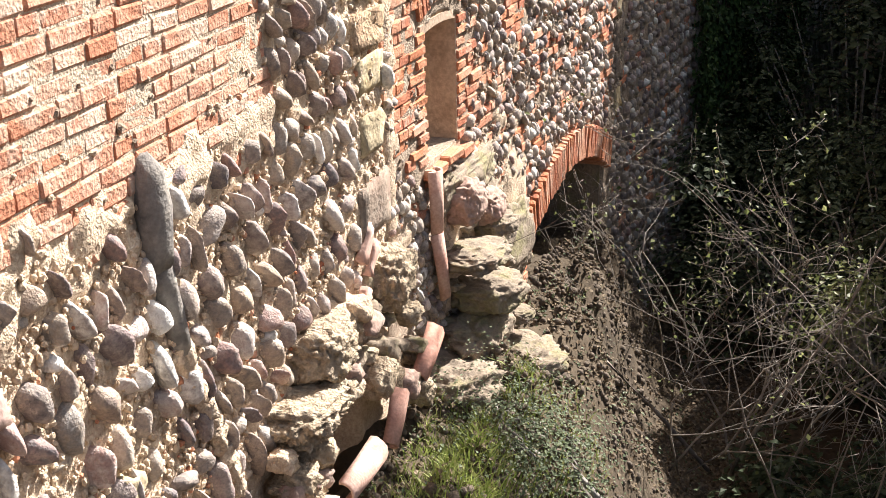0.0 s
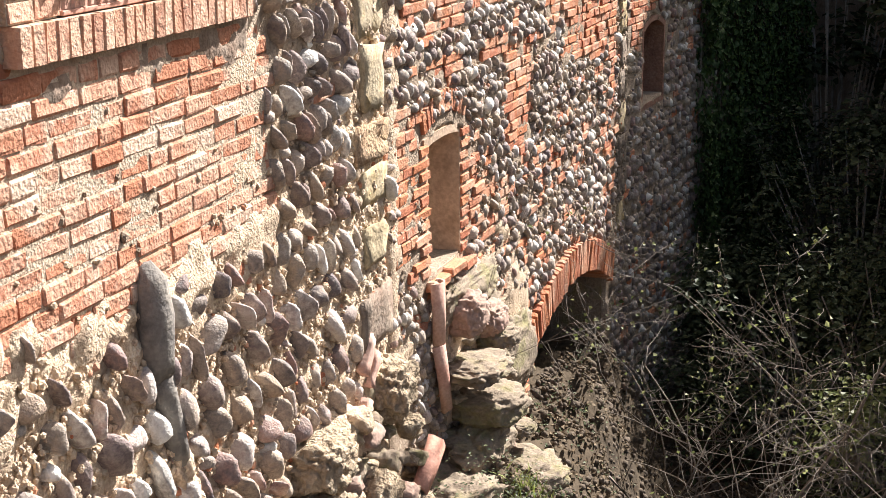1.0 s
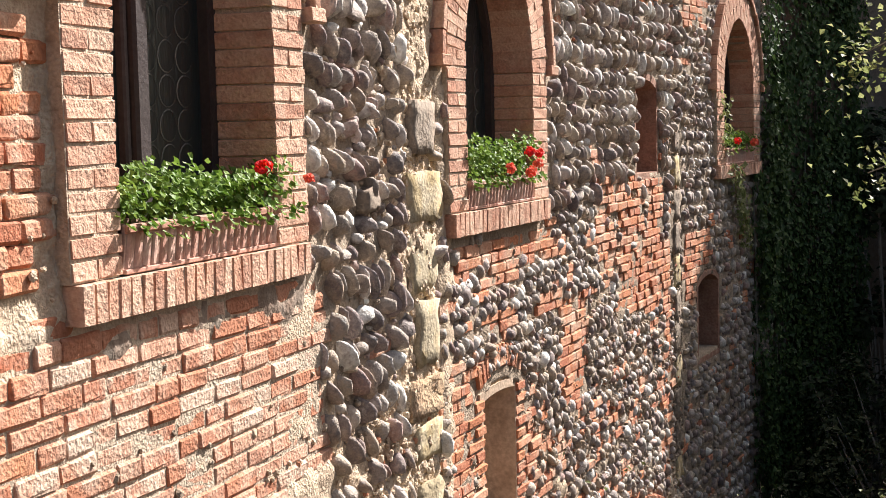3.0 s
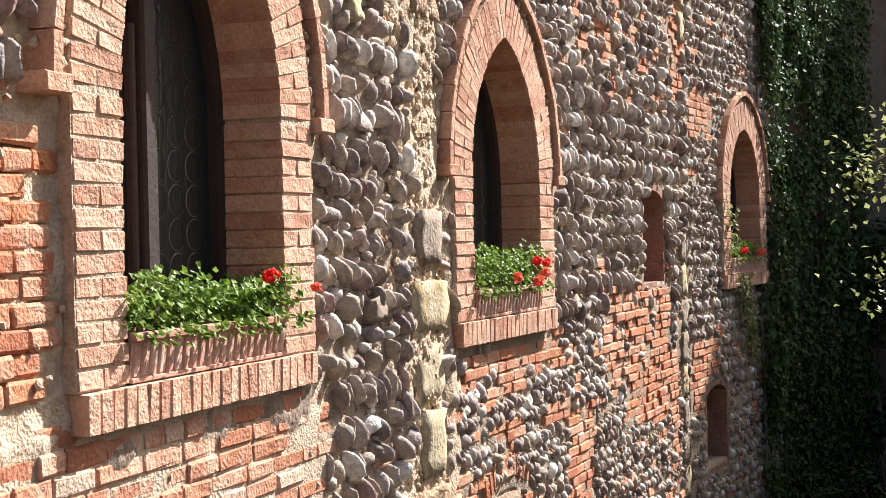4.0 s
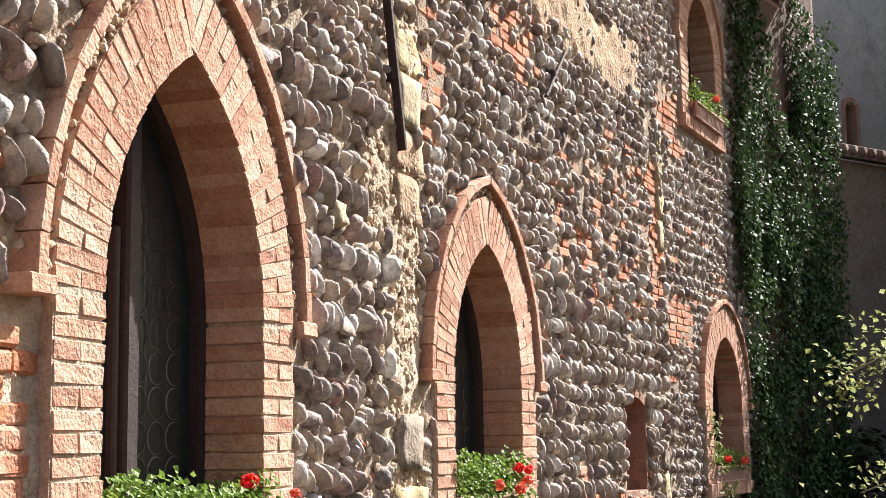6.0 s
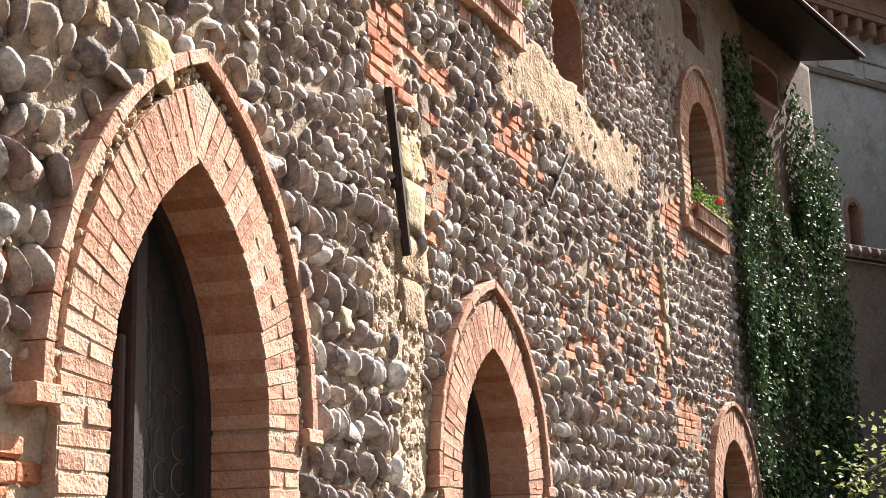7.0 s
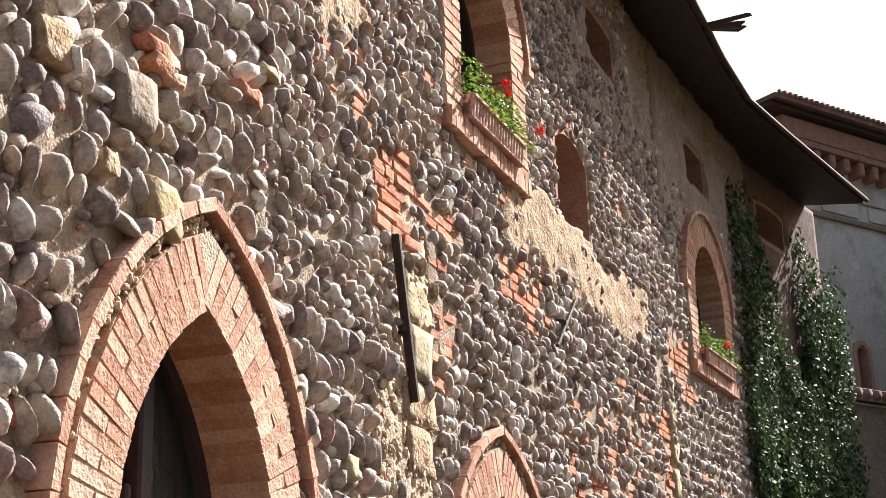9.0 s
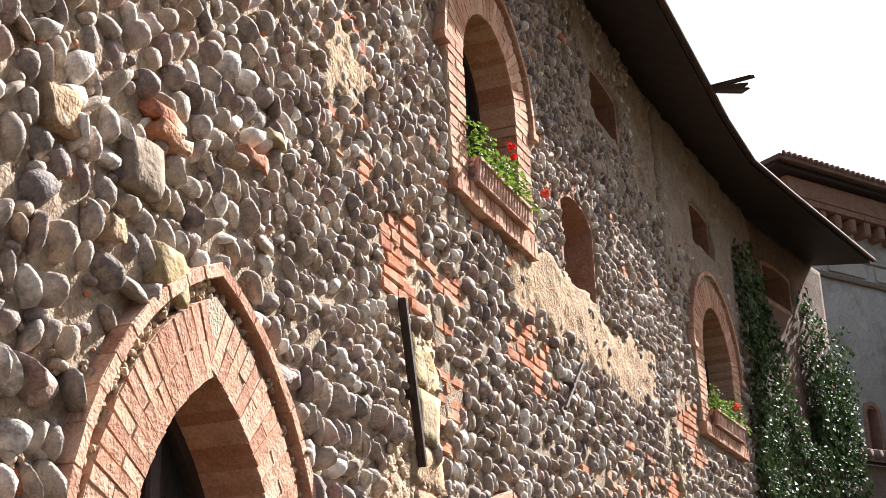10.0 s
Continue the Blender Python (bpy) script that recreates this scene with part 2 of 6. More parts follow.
def tube(points, radii, sides=6):
    """Tapered tube through points: verts, faces."""
    vs, fs = [], []
    n = len(points)
    for i, p in enumerate(points):
        p = Vector(p)
        d = (Vector(points[min(i + 1, n - 1)]) - Vector(points[max(i - 1, 0)])).normalized()
        a = d.orthogonal().normalized()
        b = d.cross(a)
        for k in range(sides):
            w = 2 * math.pi * k / sides
            vs.append(tuple(p + (a * math.cos(w) + b * math.sin(w)) * radii[i]))
    for i in range(n - 1):
        for k in range(sides):
            k2 = (k + 1) % sides
            fs.append((i * sides + k, i * sides + k2, (i + 1) * sides + k2, (i + 1) * sides + k))
    fs.append(tuple(range(sides - 1, -1, -1)))
    fs.append(tuple((n - 1) * sides + k for k in range(sides)))
    return vs, fs


def icosphere(sub):
    bm = bmesh.new()
    bmesh.ops.create_icosphere(bm, subdivisions=sub, radius=1.0)
    v = np.array([x.co[:] for x in bm.verts])
    f = np.array([[y.index for y in x.verts] for x in bm.faces])
    bm.free()
    return v, f


# bricks: a few worn blocks that all bricks share, 1 long along y, high along z, deep along x
def brick_meshes(tag, material, n=6, bevel=0.008, worn=0.0035):
    out = []
    for k in range(n):
        bm = box_bm(0.12, 0.25, 0.058, bevel, rough=worn, seed=k + 11)
        me = bpy.data.meshes.new(tag)
        bm.to_mesh(me)
        bm.free()
        me.materials.append(material)
        out.append(me)
    return out


BRICKS = brick_meshes("brick", BRICK)
BRICKS_PALE = brick_meshes("dressed_brick", BRICK_PALE, bevel=0.0045, worn=0.0016)
BRICKS_WORN = brick_meshes("washed_brick", BRICK_WORN)
rb = random.Random(5)


def lay(meshes, parent, s, z, o, length, height, depth, turn=0.0, name="brick", seg=None, wobble=1.0):
    """One brick with its face at o outwards, its middle at s, z, turned in the wall's plane."""
    i = seg_of(s) if seg is None else seg
    m = SEG_M[i] @ Matrix.Translation((o - depth / 2 + rb.uniform(-0.006, 0.006) * wobble, s, z)) @ Matrix.Rotation(turn + radians(rb.uniform(-1, 1)) * wobble, 4, "X")
    m = m @ Matrix.Rotation(radians(rb.uniform(-1.5, 1.5)) * wobble, 4, "Z") @ Matrix.Diagonal((depth / 0.12, length / 0.25, height / 0.058, 1))
    ob = new(name, rb.choice(meshes))
    ob.parent = parent
    ob.matrix_basis = parent.matrix_basis.inverted() @ m
    return ob


# ------------------------------------------------ openings
class Arch:
    """An opening: left, right, foot, springing and crown in the wall's own s and z."""
    def __init__(self, s0, s1, foot, spring, crown, ring=0.27, hood=0.12):
        self.s0, self.s1, self.foot, self.spring, self.crown, self.ring, self.hood = s0, s1, foot, spring, crown, ring, hood
        self.c, self.h = (s0 + s1) / 2, (s1 - s0) / 2
        rise = crown - spring
        self.r = (self.h ** 2 + rise ** 2) / (2 * self.h)
        self.e = self.r - self.h

    def inside(self, s, z, grow=0.0, below=0.0):
        if z < self.foot - below or abs(s - self.c) > self.h + grow:
            return False
        if z <= self.spring:
            return True
        return math.hypot(abs(s - self.c) + self.e, z - self.spring) < self.r + grow

    def half(self, grow, side, n):
        """Points of one half of the arch, grown outwards, from springing to crown, with the angle."""
        end = math.acos(max(-1.0, min(1.0, self.e / (self.r + grow))))
        return [(self.c + side * ((self.r + grow) * math.cos(a) - self.e), self.spring + (self.r + grow) * math.sin(a), a) for a in [end * i / n for i in range(n + 1)]]

    def outline(self, grow=0.0, n=10):
        right = [(p[0], p[1]) for p in self.half(grow, 1, n)]
        left = [(p[0], p[1]) for p in self.half(grow, -1, n)][::-1]
        return [(self.c - self.h - grow, self.foot), (self.c + self.h + grow, self.foot)] + right + left[1:]


class Flat(Arch):
    """An opening under a shallow segmental head."""
    def __init__(self, s0, s1, foot, spring, crown):
        self.s0, self.s1, self.foot, self.spring, self.crown, self.ring, self.hood = s0, s1, foot, spring, crown, 0.03, 0.0
        self.c, self.h = (s0 + s1) / 2, (s1 - s0) / 2
        sag = crown - spring
        self.r = (self.h ** 2 + sag ** 2) / (2 * sag)
        self.zc = crown - self.r
        self.a = math.asin(self.h / self.r)

    def inside(self, s, z, grow=0.0, below=0.0):
        return z > self.foot - below and abs(s - self.c) < self.h + grow and math.hypot(s - self.c, z - self.zc) < self.r + grow or (z > self.foot - below and abs(s - self.c) < self.h + grow and z < self.spring)

    def outline(self, grow=0.0, n=10):
        top = [(self.c + (self.r + grow) * math.sin(w) * (self.h + grow) / ((self.r + grow) * math.sin(self.a)), self.zc + (self.r + grow) * math.cos(w)) for w in [self.a - 2 * self.a * i / n for i in range(n + 1)]]
        return [(self.c - self.h - grow, self.foot - (grow if grow > 0.03 else 0)), (self.c + self.h + grow, self.foot - (grow if grow > 0.03 else 0))] + top


W1 = Arch(3.863, 4.963, 4.169, 5.09, 6.0, 0.28, 0.12)
W2 = Arch(7.23, 8.335, 4.17, 4.97, 5.745, 0.275, 0.11)
W3 = Arch(13.87, 15.05, 4.21, 4.97, 5.64, 0.28, 0.10)
W4 = Arch(7.37, 8.29, 7.91, 8.73, 9.23, 0.265, 0.09)
W5 = Arch(13.43, 14.45, 7.69, 8.42, 9.0, 0.275, 0.10)
GOTHIC = [W1, W2, W3, W4, W5]
SLIT = Flat(10.98, 11.645, 4.23, 4.90, 4.97)
NICHE = Flat(7.50, 8.035, 2.33, 3.08, 3.1)
BLIND = Flat(9.34, 10.10, 7.93, 8.54, 8.66)
SMALL_A = Flat(10.354, 11.153, 9.70, 10.10, 10.12)
SMALL_B = Flat(13.505, 14.235, 9.62, 10.02, 10.06)
SMALL_C = Flat(16.45, 17.32, 9.85, 10.25, 10.29)
LOW_ARCH = Flat(9.45, 11.85, -1.0, 1.12, 1.43)
SIDE_DOOR = Flat(13.05, 13.75, 2.45, 3.12, 3.2)
OPENINGS = GOTHIC + [SLIT, NICHE, BLIND, SMALL_A, SMALL_B, SMALL_C, LOW_ARCH, SIDE_DOOR]


def in_opening(s, z, grow=0.0):
    return any(a.inside(s, z, grow, grow * 0.5) for a in OPENINGS)


def dressed(s, z):
    """Where brickwork of openings takes the place of cobbles."""
    for a in GOTHIC:
        if a.inside(s, z, a.ring + a.hood - (0.1 if z < a.spring - 0.1 else 0.0), 0.17):
            return True
        if abs(abs(s - a.c) - a.h - a.ring - a.hood * 0.75) < 0.13 and abs(z - a.spring) < 0.1:
            return True
    for a, g, b in ((SLIT, 0.04, 0.03), (NICHE, 0.15, 0.12), (BLIND, 0.05, 0.05), (SMALL_A, 0.08, 0.08), (SMALL_B, 0.08, 0.08), (SMALL_C, 0.1, 0.08), (SIDE_DOOR, 0.08, 0.08)):
        if a.inside(s, z, g, b):
            return True
    return LOW_ARCH.inside(s, z, 0.28, 0)


# ------------------------------------------------ walls: thick, rough, with the openings cut through
WALL_LABELS = [
    "tall sunlit castle wall of cobbles in pale lime mortar with a brick panel",
    "castle wall of slanted cobble courses patched with red brick",
    "far stretch of cobble castle wall beside hanging ivy",
    "grey plastered end of castle wall overgrown with ivy",
]


# plaster and mortar left standing proud: s0, s1, z0, z1, thickness, how patchy, which coat
COATS = [
    (0, 3.5, 5.3, 3.8, 4.08, 0.026, 0.12, 1), (0, 2.4, 5.5, 2.95, 3.24, 0.035, 0.2, 0), (0, 2.4, 3.42, 3.9, 5.6, 0.013, 0.25, 0), (0, 2.3, 5.5, 3.0, 4.1, 0.0095, -5, 0),
    (0, 4.2, 5.4, 3.25, 4.0, 0.018, 0.34, 0), (0, 6.25, 6.85, 1.5, 6.7, 0.014, -0.1, 0), (0, 5.35, 6.1, 7.6, 9.6, 0.03, 0.32, 2),
    (1, 8.2, 11.6, 7.42, 7.88, 0.034, -0.3, 2), (1, 9.8, 12.6, 9.1, 10.8, 0.035, 0.1, 1), (2, 12.3, 16.2, 9.0, 10.8, 0.04, -0.05, 1), (1, 6.8, 7.1, 1.6, 6.0, 0.02, 0.0, 0), (1, 7.6, 9.4, 1.2, 2.3, 0.04, 0.05, 0),
]


def n2(s, z, k=1.0, q=0.0):
    return noise.noise(Vector((s * k, z * k, q)))


def old_mortar(i, s, z):
    """Fresh lime lies low on the first stretch and along the quoin; the rest is older and browner."""
    return i > 0 or z > 3.5 + 0.5 * n2(s, z, 1.3, 44.0) and not (s < 3.6 and z < 5.3) and s < 6.35 + 0.2 * n2(s, z, 3.0, 4.0)


def coat(i, s, z):
    """Thickness of the coat at a place and which coat it is."""
    best, kind = 0.0, 0
    for seg, s0, s1, z0, z1, thick, patchy, k in COATS:
        if seg != i:
            continue
        e = min(s - s0, s1 - s, z - z0, z1 - z)
        if e < -0.1:
            continue
        v = 0.55 * noise.noise(Vector((s * 2.6, z * 2.6, seg + k * 5.0 + s0))) + 0.35 * noise.noise(Vector((s * 7, z * 7, s0 * 3))) + 0.2 * noise.noise(Vector((s * 18, z * 18, s0)))
        t = smooth01((v + min(e * 2.5, 0.35) - patchy - 0.1) / 0.22)
        if t * thick > best:
            best, kind = t * thick, k
    return best, kind


def smooth01(t):
    t = max(0.0, min(1.0, t))
    return t * t * (3 - 2 * t)


def build_wall(i):
    p, a, s0, s1 = SEGS[i]
    lo = LEFT_END if i == 0 else s0
    zb, zt = -1.3, WALL_TOP
    cell = (0.027, 0.04, 0.06, 0.08)[i]
    ns, nz = int(round((s1 - lo) / cell)), int(round((zt - zb) / cell))
    ss = np.linspace(lo, s1, ns + 1)
    zz = np.linspace(zb, zt, nz + 1)
    keep = np.zeros((ns, nz), bool)
    for x in range(ns):
        sm = (ss[x] + ss[x + 1]) / 2
        near = [o for o in OPENINGS if abs(sm - o.c) < o.h + 0.1]
        for y in range(nz):
            zm = (zz[y] + zz[y + 1]) / 2
            keep[x, y] = not any(o.inside(sm, zm, 0.03, 0.0) for o in near)
    verts, index = [], {}

    def vid(x, y, back):
        k = (x, y, back)
        if k not in index:
            index[k] = len(verts)
            if back:
                o = -0.5
            else:
                q = Vector((ss[x] * 1.0, zz[y], i * 7.0))
                o = 0.014 * noise.noise(q * 3.1) + (0.02 * noise.noise(q * 8.0) + 0.014 * noise.noise(q * 17.0) if i < 2 else 0.012 * noise.noise(q * 8.0))
                if i == 0 and 3.2 < zz[y] < 4.0 and ss[x] < 5.3:
                    o = o * 0.1
                if i == 0 and 4.05 < zz[y] < 6.1 and ss[x] < 3.56:
                    o -= 0.018
                if i == 0 and 5.4 < ss[x] < 6.45 and 0.6 < zz[y] < 1.6:
                    o -= 0.36 * smooth01(min(ss[x] - 5.5, 6.4 - ss[x]) / 0.18) * smooth01((1.5 - 0.12 * (ss[x] - 5.5) + 0.08 * noise.noise(q * 4.0) - zz[y]) / 0.12)
                o += coat(i, ss[x], zz[y])[0]
                if x in (0, ns):
                    o = min(o, 0.0) * 0.3
            verts.append((o, ss[x], zz[y]))
        return index[k]

    faces = []
    for x in range(ns):
        for y in range(nz):
            if not keep[x, y]:
                continue
            faces.append((vid(x, y, 0), vid(x + 1, y, 0), vid(x + 1, y + 1, 0), vid(x, y + 1, 0)))
            faces.append((vid(x, y + 1, 1), vid(x + 1, y + 1, 1), vid(x + 1, y, 1), vid(x, y, 1)))
            for dx, dy, e in ((-1, 0, ((x, y + 1), (x, y))), (1, 0, ((x + 1, y), (x + 1, y + 1))), (0, -1, ((x, y), (x + 1, y))), (0, 1, ((x + 1, y + 1), (x, y + 1)))):
                u, v = x + dx, y + dy
                if not (0 <= u < ns and 0 <= v < nz) or not keep[u, v]:
                    (a0, b0), (a1, b1) = e
                    faces.append((vid(a1, b1, 0), vid(a0, b0, 0), vid(a0, b0, 1), vid(a1, b1, 1)))
    me = mesh_of("wall", verts, faces, smooth=True)
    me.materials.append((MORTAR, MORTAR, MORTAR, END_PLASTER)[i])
    me.materials.append(GREY_PLASTER)
    me.materials.append(OCHRE_PLASTER)
    me.materials.append(JOINT)
    me.materials.append(OLD_MORTAR)
    if i < 3:
        idx = [0] * len(faces)
        for k, fc in enumerate(faces):
            a0, b0 = verts[fc[0]], verts[fc[2]]
            s, z = (a0[1] + b0[1]) / 2, (a0[2] + b0[2]) / 2
            if a0[0] > -0.2:
                th, kind = coat(i, s, z)
                if th > 0.012:
                    idx[k] = kind
                elif i == 0 and 3.2 < z < 4.05 and s < 5.4 and n2(s, z, 1.7, 12.0) > -0.3:
                    idx[k] = 3
                elif old_mortar(i, s, z):
                    idx[k] = 4
        me.polygons.foreach_set("material_index", idx)
    return put("wall_%d" % (i + 1), me, MORTAR, None, WALL_LABELS[i], "wall", "structure", m=SEG_M[i])


WALLS = [build_wall(i) for i in range(4)]


# ------------------------------------------------ what the face is made of, place by place
PATCHES = [
    # s0, s1, z0, z1, what: brick fields and bare patches
    (2.0, 5.42, 3.14, 4.03, "brick"), (2.0, 3.56, 4.03, 5.02, "sidebrick"), (6.4, 6.84, 1.75, 5.6, "pale"), (6.05, 6.84, 5.6, 6.12, "pale"), (6.42, 6.8, 6.1, 6.78, "pale"),
    (10.3, 12.0, 3.12, 3.72, "brick"), (9.75, 11.8, 3.55, 4.2, "densebrick"), (8.9, 9.55, 2.78, 3.5, "brick"), (7.1, 8.9, 3.8, 4.02, "densebrick"), (7.45, 9.1, 3.44, 3.56, "brick"), (7.45, 8.1, 3.72, 3.8, "brick"),
    (6.86, 7.5, 2.3, 3.38, "densebrick"), (8.03, 8.35, 2.4, 3.1, "densebrick"), (8.3, 9.0, 2.05, 2.75, "mixbrick"), (9.0, 10.6, 1.75, 2.75, "somebrick"), (11.7, 12.1, 1.2, 3.3, "mixbrick"),
    (8.6, 9.5, 1.3, 1.95, "mixbrick"), (10.5, 11.9, 2.3, 3.05, "somebrick"), (12.5, 13.5, 3.0, 3.62, "brick"), (11.85, 12.15, 7.0, 7.55, "pale"), (11.95, 12.3, 5.8, 7.0, "brick"),
    (12.05, 12.47, 1.5, 4.65, "pale"), (12.5, 13.4, 5.5, 5.9, "brick"), (8.4, 11.4, 7.45, 7.85, "ochremix"), (12.4, 13.4, 7.3, 7.85, "densebrick"), (9.1, 11.8, 5.6, 6.9, "somebrick"),
    (6.12, 6.62, 6.78, 7.38, "densebrick"), (6.85, 7.24, 6.37, 6.73, "brick"), (6.62, 7.4, 7.12, 7.22, "brick"), (6.7, 7.2, 6.86, 6.94, "brick"), (7.95, 8.95, 6.95, 7.5, "mixbrick"), (5.4, 6.2, 7.3, 8.4, "somebrick"), (9.6, 10.0, 4.3, 4.75, "mixbrick"),
    (7.0, 9.4, 7.55, 7.75, "somebrick"),
]


def stuff_at(s, z):
    if in_opening(s, z, 0.0) or dressed(s, z):
        return "none"
    if z > 10.72 or z < -0.9:
        return "none"
    w = 0.13 * n2(s, z, 2.5, 3.3) + 0.09 * n2(s, z, 7.0, 1.0)
    if 5.0 < s < 7.2 and z < 1.54 + 0.23 * (s - 5.06) + w:
        return "none"
    if s > 16.0:
        return "none"
    if s > 11.6 and z > 9.5 + 0.45 * n2(s, z, 1.1, 5.0):
        return "none"
    for s0, s1, z0, z1, what in PATCHES:
        if s0 - w < s < s1 + w and z0 + w < z < z1 - w:
            if what == "mixbrick":
                return "brick" if n2(s, z, 7.0, 9.0) > -0.08 else "stone"
            if what == "ochremix":
                return "ochre" if n2(s, z, 4.5, 77.0) > -0.42 else "stone"
            if what == "densebrick":
                return "brick" if n2(s, z, 7.0, 19.0) > -0.35 else "stone"
            if what == "sidebrick":
                return "brick" if n2(s, z, 5.0, 29.0) > -0.5 else "none"
            if what == "somebrick":
                return "brick" if n2(s, z, 7.5, 2.0) > 0.12 else "stone"
            return what
    if n2(s, z, 6.5, 14.0) > (0.33 if s > 6.84 and z < 4.0 else 0.48 if s > 6.84 else 0.62):
        return "brick"
    return "stone"


# ------------------------------------------------ cobbles
SPH_HI, SPH_MID, SPH_LO = icosphere(3), icosphere(2), icosphere(1)
rs = random.Random(21)


def pebble_shape(base, seed):
    v = base[0].copy()
    out = []
    for p in v:
        q = Vector(p)
        k = 1 + 0.3 * noise.noise(q * 1.0 + Vector((seed * 3.7, 0, 0))) + 0.09 * noise.noise(q * 2.7 + Vector((0, seed * 1.9, 0)))
        # squarish pebble: blunter than a ball
        e = [math.copysign(abs(c) ** 0.88, c) for c in q]
        out.append([c * k for c in e])
    out = np.array(out)
    # worn flats
    cut = random.Random(seed * 7 + 1)
    for _ in range(3 if seed % 3 else 6):
        n = np.array([cut.gauss(0, 1) for _ in range(3)])
        n /= np.linalg.norm(n)
        d = out @ n
        lim = d.max() * cut.uniform(0.66, 0.92)
        over = np.maximum(d - lim, 0.0)
        out -= np.outer(over * 0.65, n)
    return out


PEBBLES_HI = [pebble_shape(SPH_HI, k) for k in range(16)]
PEBBLES_MID = [pebble_shape(SPH_MID, k) for k in range(16)]
PEBBLES_LO = [pebble_shape(SPH_LO, k) for k in range(7)]
PEBBLE_MESHES = []
for k in range(16):
    pm = mesh_of("stone", PEBBLES_HI[k], SPH_HI[1], smooth=True)
    pm.materials.append(COBBLE)
    PEBBLE_MESHES.append(pm)


# zones of the cobble work: seg, s0, s1, z0, z1, course height, step along, half up, half thick, half out, share laid at random
ZONES = [
    (0, 2.2, 6.84, -0.9, 3.27, 0.178, 0.148, 0.084, 0.037, 0.074, 0.12),
    (0, 2.2, 6.84, 3.27, 6.25, 0.142, 0.102, 0.072, 0.028, 0.076, 0.08),
    (0, 2.2, 4.95, 6.25, 10.7, 0.132, 0.112, 0.076, 0.033, 0.064, 0.40),
    (0, 4.95, 6.84, 6.25, 10.7, 0.094, 0.078, 0.051, 0.024, 0.047, 0.28),
    (1, 6.86, 12.47, -0.9, 4.05, 0.088, 0.078, 0.049, 0.034, 0.040, 0.50),
    (1, 6.86, 12.47, 4.05, 6.0, 0.146, 0.102, 0.077, 0.027, 0.065, 0.08),
    (1, 6.86, 12.47, 6.0, 7.6, 0.100, 0.084, 0.054, 0.028, 0.048, 0.26),
    (1, 6.86, 12.47, 7.6, 10.7, 0.086, 0.063, 0.047, 0.020, 0.044, 0.10),
    (2, 12.49, 16.06, -0.9, 10.7, 0.122, 0.105, 0.063, 0.033, 0.048, 0.18),
]


def rows_of(seg):
    """Courses of flat river stones set on edge: yields s, z, half sizes (out, along, up), slant and yaw."""
    for g, s0, s1, z0, z1, course, step, up, thick, out, loose in ZONES:
        if g != seg:
            continue
        z = z0
        while z < z1 - 0.03:
            hgt = course * rs.uniform(0.8, 1.18)
            lean = rs.uniform(10, 26) if rs.random() < 0.86 else -rs.uniform(4, 18)
            size = rs.uniform(0.9, 1.1)
            s = s0 + rs.uniform(0, 0.06)
            while s < s1 - 0.03:
                w = step * size * rs.choice((0.55, 0.7, 0.85, 0.95, 1.05, 1.2, 1.45))
                k = w / step
                zz = z + hgt / 2 + 0.05 * n2(s, z, 0.8, 8.0) + rs.gauss(0, 0.014)
                tilt = lean + rs.gauss(0, 10)
                hu, ht, ho = up * hgt / course * rs.uniform(0.66, 1.14), thick * k * rs.uniform(0.85, 1.12), out * rs.uniform(0.7, 1.3)
                yaw = rs.gauss(-6, 15)
                if rs.random() < loose:
                    tilt, yaw = rs.uniform(25, 150), rs.gauss(0, 25)
                    ht *= 1.15
                if s0 < s + w / 2 < s1 and zz < z1 + 0.05:
                    yield s + w / 2, zz, ho, ht, hu, radians(tilt), radians(yaw)
                # small packing stones in the bed above
                if rs.random() < (0.15 if z1 < 3.3 and seg == 0 else 0.4):
                    r = rs.uniform(0.014, 0.028) * course / 0.14
                    yield s + w * rs.random(), zz + hgt * 0.5, r * 1.5, r * rs.uniform(1.0, 1.7), r, radians(rs.uniform(-30, 30)), 0.0
                s += w
            z += hgt


def toned(me, counts):
    """Give every joined piece its own tone: counts holds each piece's number of corners."""
    att = me.attributes.new("tone", "FLOAT", "POINT")
    att.data.foreach_set("value", np.repeat(np.random.rand(len(counts)), counts).astype(np.float32))
    return me


def join_pebbles(items, shapes, faces):
    V, F, off = [], [], 0
    for (s, z, ho, hs, hz, tilt, o, yaw) in items:
        v = rs.choice(shapes) * np.array([ho, hs, hz])
        c, d = math.cos(yaw), math.sin(yaw)
        v = np.stack([v[:, 0] * c - v[:, 1] * d, v[:, 0] * d + v[:, 1] * c, v[:, 2]], 1)
        c, d = math.cos(tilt), math.sin(tilt)
        y = v[:, 1] * c - v[:, 2] * d
        zz = v[:, 1] * d + v[:, 2] * c
        V.append(np.stack([v[:, 0] + o, y + s, zz + z], 1))
        F.append(faces + off)
        off += len(v)
    return np.concatenate(V), np.concatenate(F)


